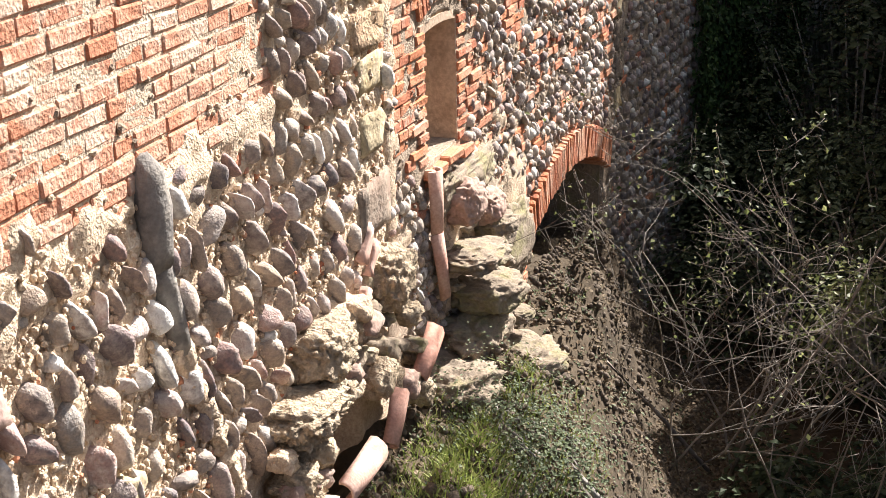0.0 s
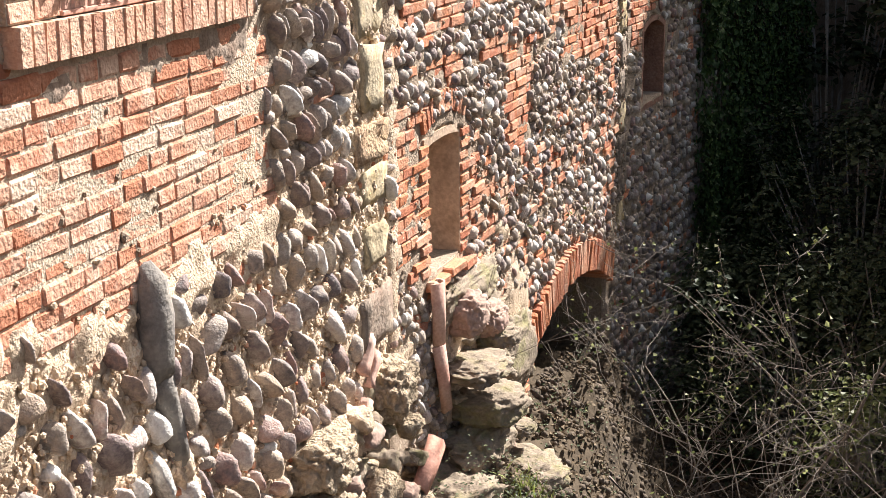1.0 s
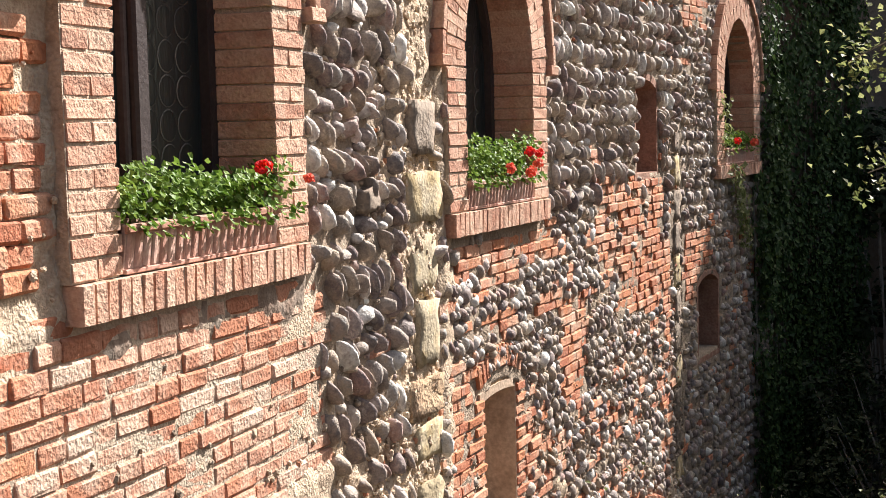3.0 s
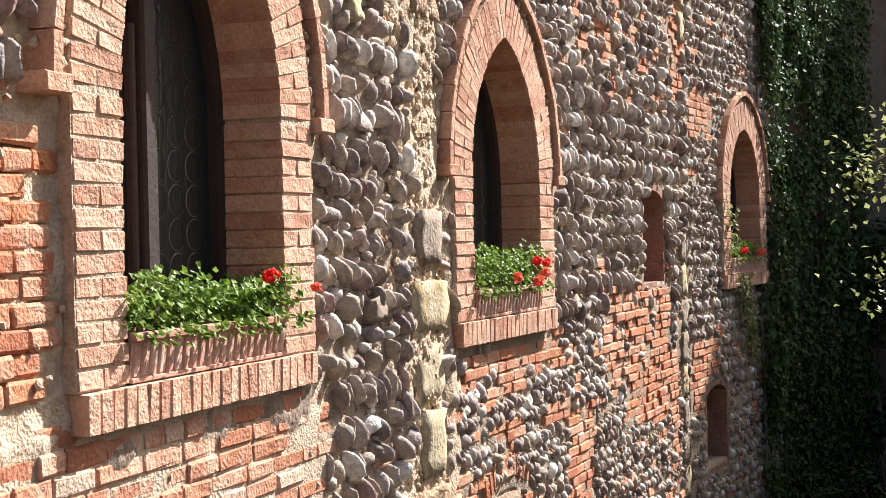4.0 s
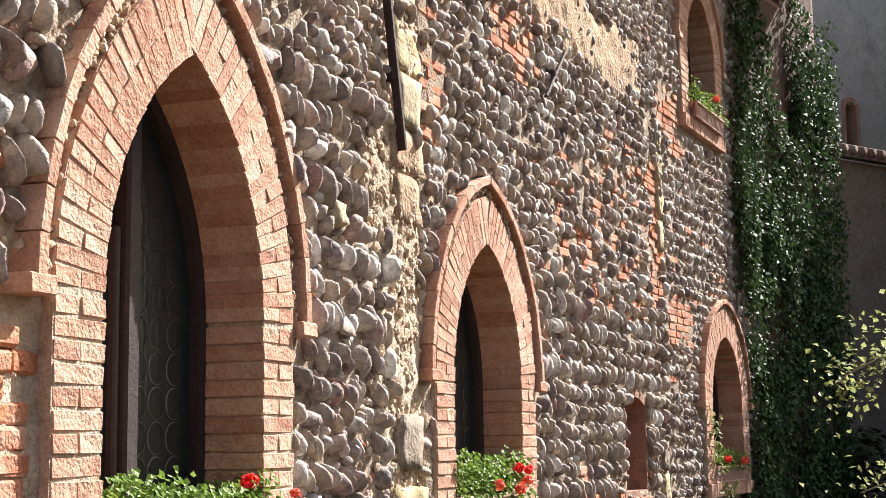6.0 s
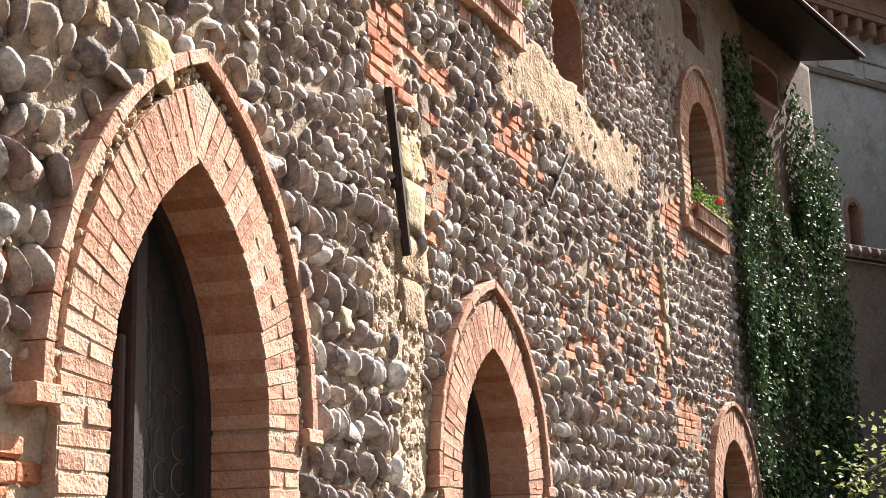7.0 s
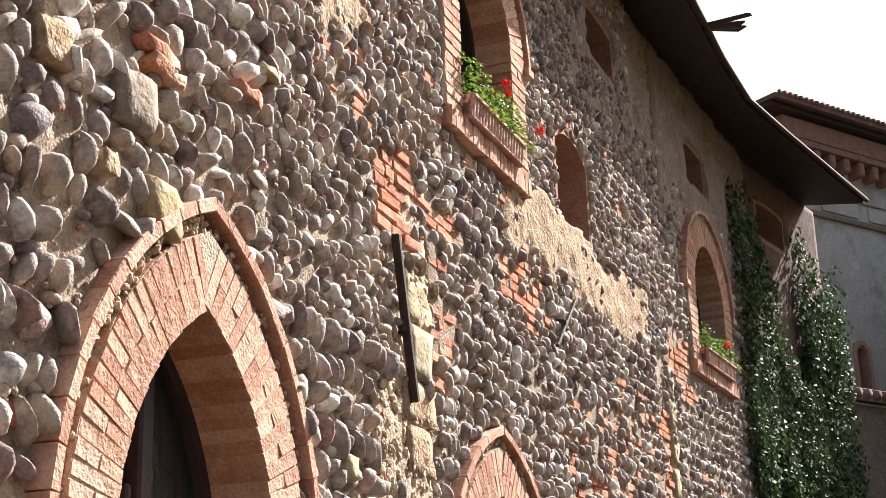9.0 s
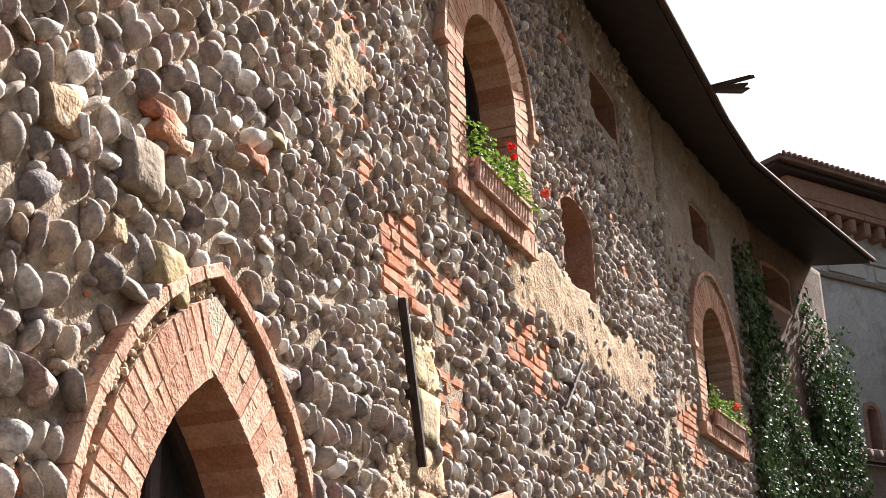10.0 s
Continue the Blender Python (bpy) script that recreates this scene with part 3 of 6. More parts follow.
near_stones, joined = [], {0: [], 1: [], 2: []}
for seg in range(3):
    for s, z, ho, hs, hz, tilt, yaw in rows_of(seg):
        if stuff_at(s, z) != "stone":
            continue
        if seg == 0 and n2(s, z, 1.6, 31.0) > 0.5 and rs.random() < 0.4:
            continue
        if rs.random() < 0.03:
            continue
        if seg == 0 and s < 3.6 and 4.0 < z < 5.1 and (s > 3.3 or rs.random() < 0.6):
            continue
        o = rs.uniform(-0.015, 0.012) if seg == 0 else rs.uniform(-0.015, 0.01)
        # low down by the eye the stones are the largest
        if seg == 0 and z < 3.2 and s < 6.0 and z > 1.5:
            near_stones.append((s, z, ho, hs, hz, tilt, o, yaw))
        else:
            joined[seg].append((s, z, ho, hs, hz, tilt, o, yaw))
near_stones.sort(key=lambda q: q[0])
joined[0] += near_stones[300:]
near_stones = near_stones[:300]
for seg, shapes, fc in ((0, PEBBLES_MID, SPH_MID[1]), (1, PEBBLES_MID, SPH_MID[1]), (2, PEBBLES_LO, SPH_LO[1])):
    v, f = join_pebbles(joined[seg], shapes, fc)
    put("cobbles", toned(mesh_of("cobbles", v, f, smooth=True), [len(shapes[0])] * len(joined[seg])), COBBLE, WALLS[seg], "grey and brown river cobbles set in slanted courses", kind="stuff")
for s, z, ho, hs, hz, tilt, o, yaw in near_stones:
    ob = new("stone", rs.choice(PEBBLE_MESHES))
    ob.parent = WALLS[0]
    ob.matrix_basis = Matrix.Translation((o, s, z)) @ Matrix.Rotation(tilt, 4, "X") @ Matrix.Rotation(yaw, 4, "Z") @ Matrix.Diagonal((ho, hs, hz, 1))

# ------------------------------------------------ bricks of the wall faces
fields = []
for seg in range(3):
    p, a, s0, s1 = SEGS[seg]
    lo = 2.2 if seg == 0 else s0 + 0.02
    z, k = 0.3, 0
    while z < 10.5:
        s = lo + (0.13 if k % 2 else 0.0)
        while s < s1 - 0.05:
            ln = rs.choice((0.25, 0.25, 0.13, 0.2) if seg == 0 else (0.24, 0.12, 0.13, 0.19)) * rs.uniform(0.9, 1.06)
            if stuff_at(s + ln / 2, z) == "brick" and not dressed(s, z) and not dressed(s + ln - (0.12 if seg == 0 and s < 3.6 else 0.0), z):
                if not (seg == 0 and 4.03 > z and n2(s, z, 2.2, 40.0) > 0.6):
                    fields.append((seg, s + ln / 2, z, ln))
            s += ln + (0.009 if seg == 0 else 0.007)
        z += 0.0735 if seg == 0 else 0.0675
        k += 1


def brick_stuff(items, meshes):
    V, F, off = [], [], 0
    base = [(np.array([v.co[:] for v in me.vertices]), [tuple(q.vertices) for q in me.polygons]) for me in meshes]
    for seg, s, z, ln in items:
        v, f = rb.choice(base)
        t = radians(rb.uniform(-2.5, 2.5))
        w = v * np.array([1, ln / 0.25, rb.uniform(1.0, 1.12)])
        y = w[:, 1] * math.cos(t) - w[:, 2] * math.sin(t) + s
        zz = w[:, 1] * math.sin(t) + w[:, 2] * math.cos(t) + z
        V.append(np.stack([w[:, 0] - 0.06 + rb.uniform(0.0, 0.028), y, zz], 1))
        F += [tuple(int(i) + off for i in q) for q in f]
        off += len(v)
    return np.concatenate(V), F


for seg in range(3):
    mine = [q for q in fields if q[0] == seg]
    mine.sort(key=lambda q: q[1])
    single = mine[:300]
    for _, s, z, ln in single:
        lay(BRICKS_WORN if seg == 0 and z < 4.05 and s > 3.3 + 0.5 * n2(s, z, 1.0, 3.0) else BRICKS, WALLS[seg], s, z, rb.uniform(0.0135, 0.0195) if seg == 0 and z < 4.05 else rb.uniform(-0.002, 0.01) if seg == 0 and s < 3.6 and z < 5.2 else rb.uniform(0.008, 0.019), ln, rb.uniform(0.064, 0.070) if seg == 0 else rb.uniform(0.060, 0.066), 0.12, seg=seg)
    if mine[300:]:
        v, f = brick_stuff(mine[300:], BRICKS)
        put("bricks", toned(mesh_of("bricks", v, f), [len(BRICKS[0].vertices)] * len(mine[300:])), BRICK, WALLS[seg], "weathered red bricks patching the cobbles", kind="stuff")

# ------------------------------------------------ crumbs of mortar and small stones between the cobbles
LUMPS = [pebble_shape(SPH_LO, k + 40) for k in range(6)]
for seg, count in ((0, 13000), (1, 14000)):
    p, a, s0, s1 = SEGS[seg]
    crumbs, chips, old = [], [], []
    for i in range(count):
        s, z = rs.uniform(2.4 if seg == 0 else s0 + 0.03, s1 - 0.03), rs.uniform(0.2, 10.4) if rs.random() < 0.45 else rs.uniform(1.0, 3.4)
        what = stuff_at(s, z)
        if what == "none" or (what == "brick" and rs.random() < 0.9):
            continue
        r = rs.uniform(0.005, 0.018) * (1.25 if what == "pale" else 1.0)
        item = (s, z, r * rs.uniform(0.7, 1.3), r * rs.uniform(0.8, 1.5), r * rs.uniform(0.8, 1.5), rs.uniform(0, 3), rs.uniform(0.0, 0.018), 0.0)
        (chips if rs.random() < 0.06 else old if old_mortar(seg, s, z) else crumbs).append(item)
    if seg == 0:
        for i in range(2600):
            s, z = rs.uniform(6.1, 6.82), rs.uniform(1.9, 6.8)
            if stuff_at(s, z) == "pale" or rs.random() < 0.2:
                r = rs.uniform(0.008, 0.03)
                crumbs.append((s, z, r * rs.uniform(0.5, 0.9), r * rs.uniform(0.8, 1.5), r * rs.uniform(0.8, 1.6), rs.uniform(0, 3), rs.uniform(0.0, 0.022), 0.0))
    for heap, mat, words in ((crumbs, MORTAR, "crumbling pale lime mortar"), (old, OLD_MORTAR, "crumbling brown mortar")):
        if heap:
            v, f = join_pebbles(heap, LUMPS, SPH_LO[1])
            put("mortar_crumbs", mesh_of("mortar_crumbs", v, f), mat, WALLS[seg], words, kind="stuff")
    v, f = join_pebbles(chips, LUMPS, SPH_LO[1])
    put("chippings", mesh_of("chippings", v, f), BRICK, WALLS[seg], "brick chippings in the mortar", kind="stuff")


# ------------------------------------------------ gothic windows: brick surround, hood, sill, frame and leaded panes
def flat_ring(outer, inner, o0, o1):
    """A solid between two outlines of equal length, from o0 to o1 outwards, in local axes."""
    n = len(outer)
    vs = [(o1, *p) for p in outer] + [(o1, *p) for p in inner] + [(o0, *p) for p in outer] + [(o0, *p) for p in inner]
    fs = []
    for i in range(n):
        j = (i + 1) % n
        fs += [(i, j, n + j, n + i), (2 * n + j, 2 * n + i, 3 * n + i, 3 * n + j), (i, 2 * n + i, 2 * n + j, j), (n + j, 3 * n + j, 3 * n + i, n + i)]
    return vs, fs


def slab(outline, o0, o1):
    n = len(outline)
    vs = [(o1, *p) for p in outline] + [(o0, *p) for p in outline]
    fs = [tuple(range(n)), tuple(range(2 * n - 1, n - 1, -1))]
    for i in range(n):
        j = (i + 1) % n
        fs.append((j, i, n + i, n + j))
    return vs, fs


def local_box(s0, s1, z0, z1, o0, o1, bevel=0.004):
    return box_bm(o1 - o0, s1 - s0, z1 - z0, bevel, Matrix.Translation(((o0 + o1) / 2, (s0 + s1) / 2, (z0 + z1) / 2)))


def gothic_window(index, a, label, hood=True, detail=True):
    seg = seg_of(a.c)
    win = tagged(new("window_%d" % index), label, "window", "pointed windows", "structure")
    win.matrix_basis = SEG_M[seg]
    course = 0.0695
    # jambs
    z, k = a.foot + 0.035, 0
    while z < a.spring:
        for side in (-1, 1):
            edge = a.c + side * a.h
            if k % 2:
                lay(BRICKS_PALE, win, edge + side * a.ring / 2, z, 0.05, a.ring - 0.006, 0.065, 0.33, seg=seg, wobble=0.12)
            else:
                q = a.ring / 2
                lay(BRICKS_PALE, win, edge + side * q / 2, z, 0.05, q - 0.01, 0.065, 0.33, seg=seg, wobble=0.12)
                lay(BRICKS_PALE, win, edge + side * q * 1.5, z, 0.05, q - 0.01, 0.065, 0.33, seg=seg, wobble=0.12)
        z += course
        k += 1
    # bed of mortar behind the joints
    inner, outer = a.outline(0.016), a.outline(a.ring)
    v, f = flat_ring(outer, inner, -0.26, 0.0445)
    put("joint_bed", mesh_of("joint_bed", v, f), JOINT, win, "tan mortar joints")
    # arch bricks
    for side in (-1, 1):
        end = math.acos(a.e / (a.r + a.ring * 0.35))
        n = int(end * (a.r + a.ring / 2) / 0.058)
        for i in range(n):
            w = end * (i + 0.5) / n
            rr = a.r + a.ring / 2
            s = a.c + side * (rr * math.cos(w) - a.e)
            zz = a.spring + rr * math.sin(w)
            if (s - a.c) * side < 0.03:
                continue
            turn = w if side > 0 else math.pi - w
            thick = end * rr / n * 0.985
            if i % 2:
                lay(BRICKS_PALE, win, s, zz, 0.05, a.ring - 0.004, thick, 0.33, turn=turn, seg=seg, wobble=0.12)
            else:
                for q in (0.25, 0.755):
                    rq = a.r + a.ring * q
                    lay(BRICKS_PALE, win, a.c + side * (rq * math.cos(w) - a.e), a.spring + rq * math.sin(w), 0.05, a.ring * 0.485, end * rq / n * 0.985, 0.33, turn=turn, seg=seg, wobble=0.12)
        if not hood:
            continue
        g = a.ring + a.hood * 0.78
        end = math.acos(a.e / (a.r + g))
        n = int(end * (a.r + g) / 0.135)
        for i in range(n):
            w = end * (i + 0.5) / n
            s = a.c + side * ((a.r + g) * math.cos(w) - a.e)
            zz = a.spring + (a.r + g) * math.sin(w)
            turn = (w if side > 0 else math.pi - w) + math.pi / 2
            lay(BRICKS_PALE, win, s, zz, 0.075, end * (a.r + g) / n - 0.002, a.hood * 0.44, 0.16, turn=turn, name="hood_brick", seg=seg, wobble=0.35)
        # lumps of mortar between hood and ring
        lumps = []
        for i in range(int(end * a.r * 110)):
            w, gg = end * rb.random(), a.ring + a.hood * rb.uniform(0.0, 0.5)
            r = rb.uniform(0.008, 0.017)
            lumps.append((a.c + side * ((a.r + gg) * math.cos(w) - a.e), a.spring + (a.r + gg) * math.sin(w), r, r * rb.uniform(0.9, 1.8), r, rb.uniform(0, 3), rb.uniform(0.005, 0.04), 0.0))
        lumps = [q for q in lumps if (q[0] - a.c) * side > 0]
        v, f = join_pebbles(lumps, LUMPS, SPH_LO[1])
        put("hood_mortar", mesh_of("hood_mortar", v, f), MORTAR, win, "crumbling mortar under the hood", kind="stuff")
        # impost block where the hood ends
        q = a.c + side * (a.h + a.ring + a.hood * 0.75)
        lay(BRICKS_PALE, win, q, a.spring - 0.01, 0.085, a.hood * 1.1, 0.06, 0.22, name="impost", seg=seg)
    # sloping sill of bricks on edge
    lo, hi = a.c - a.h - a.ring * 0.95, a.c + a.h + a.ring * 0.9
    n = int((hi - lo) / 0.066)
    for i in range(n):
        lay(BRICKS_PALE, win, lo + (i + 0.5) * (hi - lo) / n, a.foot - 0.065, 0.075, 0.125, (hi - lo) / n - 0.005, 0.3, turn=math.pi / 2, name="sill_brick", seg=seg, wobble=0.35)
    part("sill_bed", local_box(lo + 0.01, hi - 0.01, a.foot - 0.125, a.foot - 0.003, -0.3, 0.068), JOINT, win, "mortar bed of the brick sill")
    # timber frame and panes, set deep in the reveal
    o0 = -0.26
    v, f = flat_ring(a.outline(0.02), a.outline(-0.05), o0, o0 + 0.06)
    put("frame", mesh_of("frame", v, f), DARK_WOOD, win, "dark-stained timber window frame")
    top = a.crown - 0.03
    part("mullion", local_box(a.c - 0.045, a.c + 0.045, a.foot, top, o0 - 0.01, o0 + 0.075, 0.012), DARK_WOOD, win, "dark timber mullion")
    for side in (-1, 1):
        e0, e1 = (a.c - a.h + 0.04, a.c - 0.05) if side < 0 else (a.c + 0.05, a.c + a.h - 0.04)
        stile = part("casement", local_box(e0 + (0.0 if side > 0 else e1 - e0 - 0.035), e0 + (0.035 if side > 0 else e1 - e0), a.foot + 0.03, a.spring + 0.3, o0 + 0.0, o0 + 0.05, 0.008), DARK_WOOD, win)
        # pane follows the arch
        pts = [p for p in a.outline(-0.045) if (p[0] - a.c) * side > 0.0]
        pts = [(min(max(p[0], e0), e1), p[1]) for p in pts]
        if side > 0:
            poly = [(e0, a.foot + 0.02)] + pts + [(e0, a.spring + math.sqrt(max(0, (a.r - 0.05) ** 2 - a.e ** 2)) - 0.06)]
        else:
            poly = [(e1, a.spring + math.sqrt(max(0, (a.r - 0.05) ** 2 - a.e ** 2)) - 0.06)] + pts[1:] + [pts[0]] + [(e1, a.foot + 0.02)]
        v, f = slab(poly, o0 + 0.012, o0 + 0.018)
        pane = put("pane", mesh_of("pane", v, f), GLASS, stile, "leaded bottle-glass pane")
        pane.visible_shadow = False
        if detail:
            # leading: rings of bottle glass
            V, F = [], []
            r0 = 0.062
            row, z = 0, a.foot + 0.09
            while z < a.crown - 0.12:
                s = e0 + r0 + 0.01
                while s < e1 - r0 * 0.6:
                    if a.inside(s, z + 0.05, -0.11):
                        k0 = len(V)
                        for j in range(14):
                            w = 2 * math.pi * j / 14
                            for rr, oo in ((r0, o0 + 0.021), (r0 - 0.004, o0 + 0.023)):
                                V.append((oo, s + rr * math.cos(w), z + rr * math.sin(w)))
                        for j in range(14):
                            j2 = (j + 1) % 14
                            F.append((k0 + 2 * j, k0 + 2 * j2, k0 + 2 * j2 + 1, k0 + 2 * j + 1))
                    s += r0 * 2 + 0.004
                z += r0 * 2 + 0.004
            if V:
                put("leading", mesh_of("leading", V, F), LEAD, stile, "grey lead rings between the glass")
    # added room box behind, coloured near black for the unlit depth
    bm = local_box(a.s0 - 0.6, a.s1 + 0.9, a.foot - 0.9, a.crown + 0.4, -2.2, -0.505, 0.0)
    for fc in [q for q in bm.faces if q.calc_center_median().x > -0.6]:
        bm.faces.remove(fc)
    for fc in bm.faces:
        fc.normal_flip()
    part("room", bm, DARK_ROOM, win, "near-black box standing in for the unlit room")
    return win


gothic_window(1, W1, "tall pointed brick window with leaded glass and geraniums on its sill")
gothic_window(2, W2, "pointed brick window with brick hood above the small niche")
gothic_window(3, W3, "far pointed brick window beside the ivy", detail=False)
gothic_window(4, W4, "upper pointed brick window with a flower box under the eave")
gothic_window(5, W5, "upper pointed brick window half hidden by ivy", detail=False)


# ------------------------------------------------ plain openings: lined recesses
def recess(name, a, depth, material, label, category, seg=None, panes=False):
    seg = seg_of(a.c) if seg is None else seg
    ob = tagged(new(name), label, category, "", "structure")
    ob.matrix_basis = SEG_M[seg]
    v, f = flat_ring(a.outline(0.05, 6), a.outline(0.0, 6), -0.49, 0.004)
    put("reveal", mesh_of("reveal", v, f), material, ob)
    v, f = slab(a.outline(0.0, 6), -depth - 0.05, -depth)
    # with panes set, the back is a near-black sheet for the dark inside
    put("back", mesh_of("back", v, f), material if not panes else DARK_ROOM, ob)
    return ob


recess("niche_1", NICHE, 0.2, NICHE_PLASTER, "walled-up small window niche with plastered back", "niche")
recess("window_6", SLIT, 0.38, BRICK_BROWN, "narrow blind slit window closed with brick", "window")
recess("window_7", BLIND, 0.42, BRICK_BROWN, "walled-up arched window filled with brick", "window")
recess("window_8", SMALL_A, 0.42, BRICK_BROWN, "small dark square window under the eave", "window", panes=True)
recess("window_9", SMALL_B, 0.42, BRICK_BROWN, "small dark square window under the eave", "window", panes=True)
recess("window_10", SMALL_C, 0.42, BRICK_BROWN, "small dark window in the plastered wall", "window", panes=True)
recess("door_1", SIDE_DOOR, 0.35, BRICK_BROWN, "shaded walled-up opening low in the wall", "opening")

# niche: brick arch, jambs and sill
niche = tagged(new("niche_surround"), "rough red brick surround of a small niche", "niche", "", "structure")
niche.matrix_basis = SEG_M[1]
for i in range(13):
    t = (i + 0.5) / 13
    s = NICHE.s0 - 0.1 + t * (NICHE.h * 2 + 0.2)
    z = 3.22 + 0.09 * math.sin(math.pi * t)
    lay(BRICKS, niche, s, z, 0.02, 0.13, 0.05, 0.12, turn=math.pi / 2 - (t - 0.5) * 0.6, seg=1)
for k in range(11):
    z = 2.36 + k * 0.071
    ln = 0.25 if k % 2 else 0.13
    lay(BRICKS, niche, NICHE.s0 - ln / 2 - 0.005, z, 0.02, ln, 0.056, 0.22, seg=1)
    lay(BRICKS, niche, NICHE.s1 + ln / 2 + 0.01, z, 0.016, ln, 0.056, 0.22, seg=1)
for s, z, ln in ((7.58, 2.27, 0.26), (7.85, 2.29, 0.24), (8.1, 2.26, 0.2)):
    lay(BRICKS, niche, s, z, 0.07, ln, 0.058, 0.24, seg=1, name="sill_brick")

# low arch of bricks on edge at the foot
low = tagged(new("low_arch"), "segmental red brick relieving arch at the wall's foot", "arch", "", "structure")
low.matrix_basis = SEG_M[1]
for i in range(42):
    w = -LOW_ARCH.a * 1.08 + 2.16 * LOW_ARCH.a * (i + 0.5) / 42
    rr = LOW_ARCH.r + 0.13
    lay(BRICKS, low, LOW_ARCH.c + rr * math.sin(w), LOW_ARCH.zc + rr * math.cos(w), 0.05, 0.27, 0.057, 0.35, turn=math.pi / 2 - w, seg=1)
v, f = flat_ring(LOW_ARCH.outline(0.06), LOW_ARCH.outline(0.004), -1.75, -0.03)
put("vault", mesh_of("vault", v, f), MOSSY, low, "dim lining of the low vault")
v, f = slab(LOW_ARCH.outline(0.0), -1.8, -1.75)
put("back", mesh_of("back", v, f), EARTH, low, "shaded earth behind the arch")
for k in range(5):
    z = 0.75 + 0.071 * k
    lay(BRICKS, low, 9.35, z, 0.03, 0.2, 0.056, 0.3, seg=1)


# ------------------------------------------------ blocks of the pale quoins
def rough_block(name, parent, s, z, o, ds, dz, do, material, seed, turn=0.0, seg=None, label="", rough=0.017):
    seg = seg_of(s) if seg is None else seg
    bm = bmesh.new()
    bmesh.ops.create_cube(bm, size=1.0)
    bmesh.ops.subdivide_edges(bm, edges=list(bm.edges), cuts=3, use_grid_fill=True)
    for v in bm.verts:
        p = v.co * 2
        q = p.normalized() * max(abs(c) for c in p)
        v.co = v.co * 0.94 + Vector(p).normalized() * 0.5 * 0.07
        v.co = Vector((v.co.x * do, v.co.y * ds, v.co.z * dz))
        v.co += Vector((noise.noise(v.co * 14 + Vector((seed, 0, 0))), noise.noise(v.co * 14 + Vector((0, seed, 0))), noise.noise(v.co * 14 + Vector((0, 0, seed))))) * rough * 1.6
    base = SEG_M[seg] @ Matrix.Translation((o, s, z)) @ Matrix.Rotation(turn, 4, "X")
    if parent is not None:
        base = parent.matrix_basis.inverted() @ base
    bmesh.ops.transform(bm, matrix=base, verts=bm.verts)
    return part(name, bm, material, parent, label, smooth=True)


quoin = tagged(new("quoin_1"), "column of pale sandstone blocks and crumbling mortar", "quoin", "", "structure")
quoin.matrix_basis = SEG_M[0]
QUOIN = [(1.95, 0.25, 0), (2.35, 0.3, 1), (2.75, 0.22, 0), (3.05, 0.2, 0), (3.28, 0.2, 2), (3.6, 0.34, 0), (3.95, 0.3, 0), (4.28, 0.26, 0), (4.62, 0.28, 1), (5.83, 0.24, 2), (6.07, 0.22, 2), (6.33, 0.28, 0), (6.61, 0.26, 0)]
for k, (z, h, tone) in enumerate(QUOIN):
    ds = (0.36, 0.44, 0.30)[k % 3]
    rough_block("quoin_stone", quoin, 6.62 + 0.02 * (k % 2), z, -0.038 + 0.008 * (k % 3), ds, h * 0.95, 0.14, (PALE_STONE, GREY_PLASTER, OCHRE_PLASTER)[tone], k * 3.1)
for s, z, ds, dz, mat, sd in ((4.1, 6.29, 0.22, 0.16, PALE_STONE, 1), (3.89, 6.62, 0.22, 0.19, GREY_PLASTER, 2), (3.72, 6.33, 0.1, 0.08, OCHRE_PLASTER, 3), (3.4, 6.62, 0.16, 0.14, OCHRE_PLASTER, 4), (4.02, 6.86, 0.22, 0.05, BRICK, 5), (4.06, 6.8, 0.22, 0.05, BRICK, 6), (4.7, 6.98, 0.2, 0.05, BRICK, 7), (4.9, 7.15, 0.18, 0.06, PALE_STONE, 8), (5.7, 5.62, 0.12, 0.1, PALE_STONE, 9), (5.9, 4.3, 0.14, 0.1, GREY_PLASTER, 10), (3.25, 2.75, 0.15, 0.12, PINKISH_STONE, 11), (4.0, 2.1, 0.13, 0.1, PALE_STONE, 12)):
    rough_block("stone", WALLS[0], s, z, 0.0, ds, dz, 0.13, mat, sd * 4.7, turn=radians(rb.uniform(-14, 14)), seg=0, rough=0.014)
quoin2 = tagged(new("quoin_2"), "narrow column of pale stone blocks in the cobble wall", "quoin", "", "structure")
quoin2.matrix_basis = SEG_M[1]
for k in range(11):
    rough_block("quoin_stone", quoin2, 12.3, 1.6 + 0.29 * k, -0.045, 0.22, 0.26, 0.14, (PALE_STONE, GREY_PLASTER)[k % 3 > 0], 50 + k * 1.7, seg=1)
for k in range(4):
    rough_block("quoin_stone", quoin2, 12.34, 6.4 + 0.3 * k, -0.035, 0.2, 0.26, 0.14, PALE_STONE, 70 + k * 1.7, seg=1)


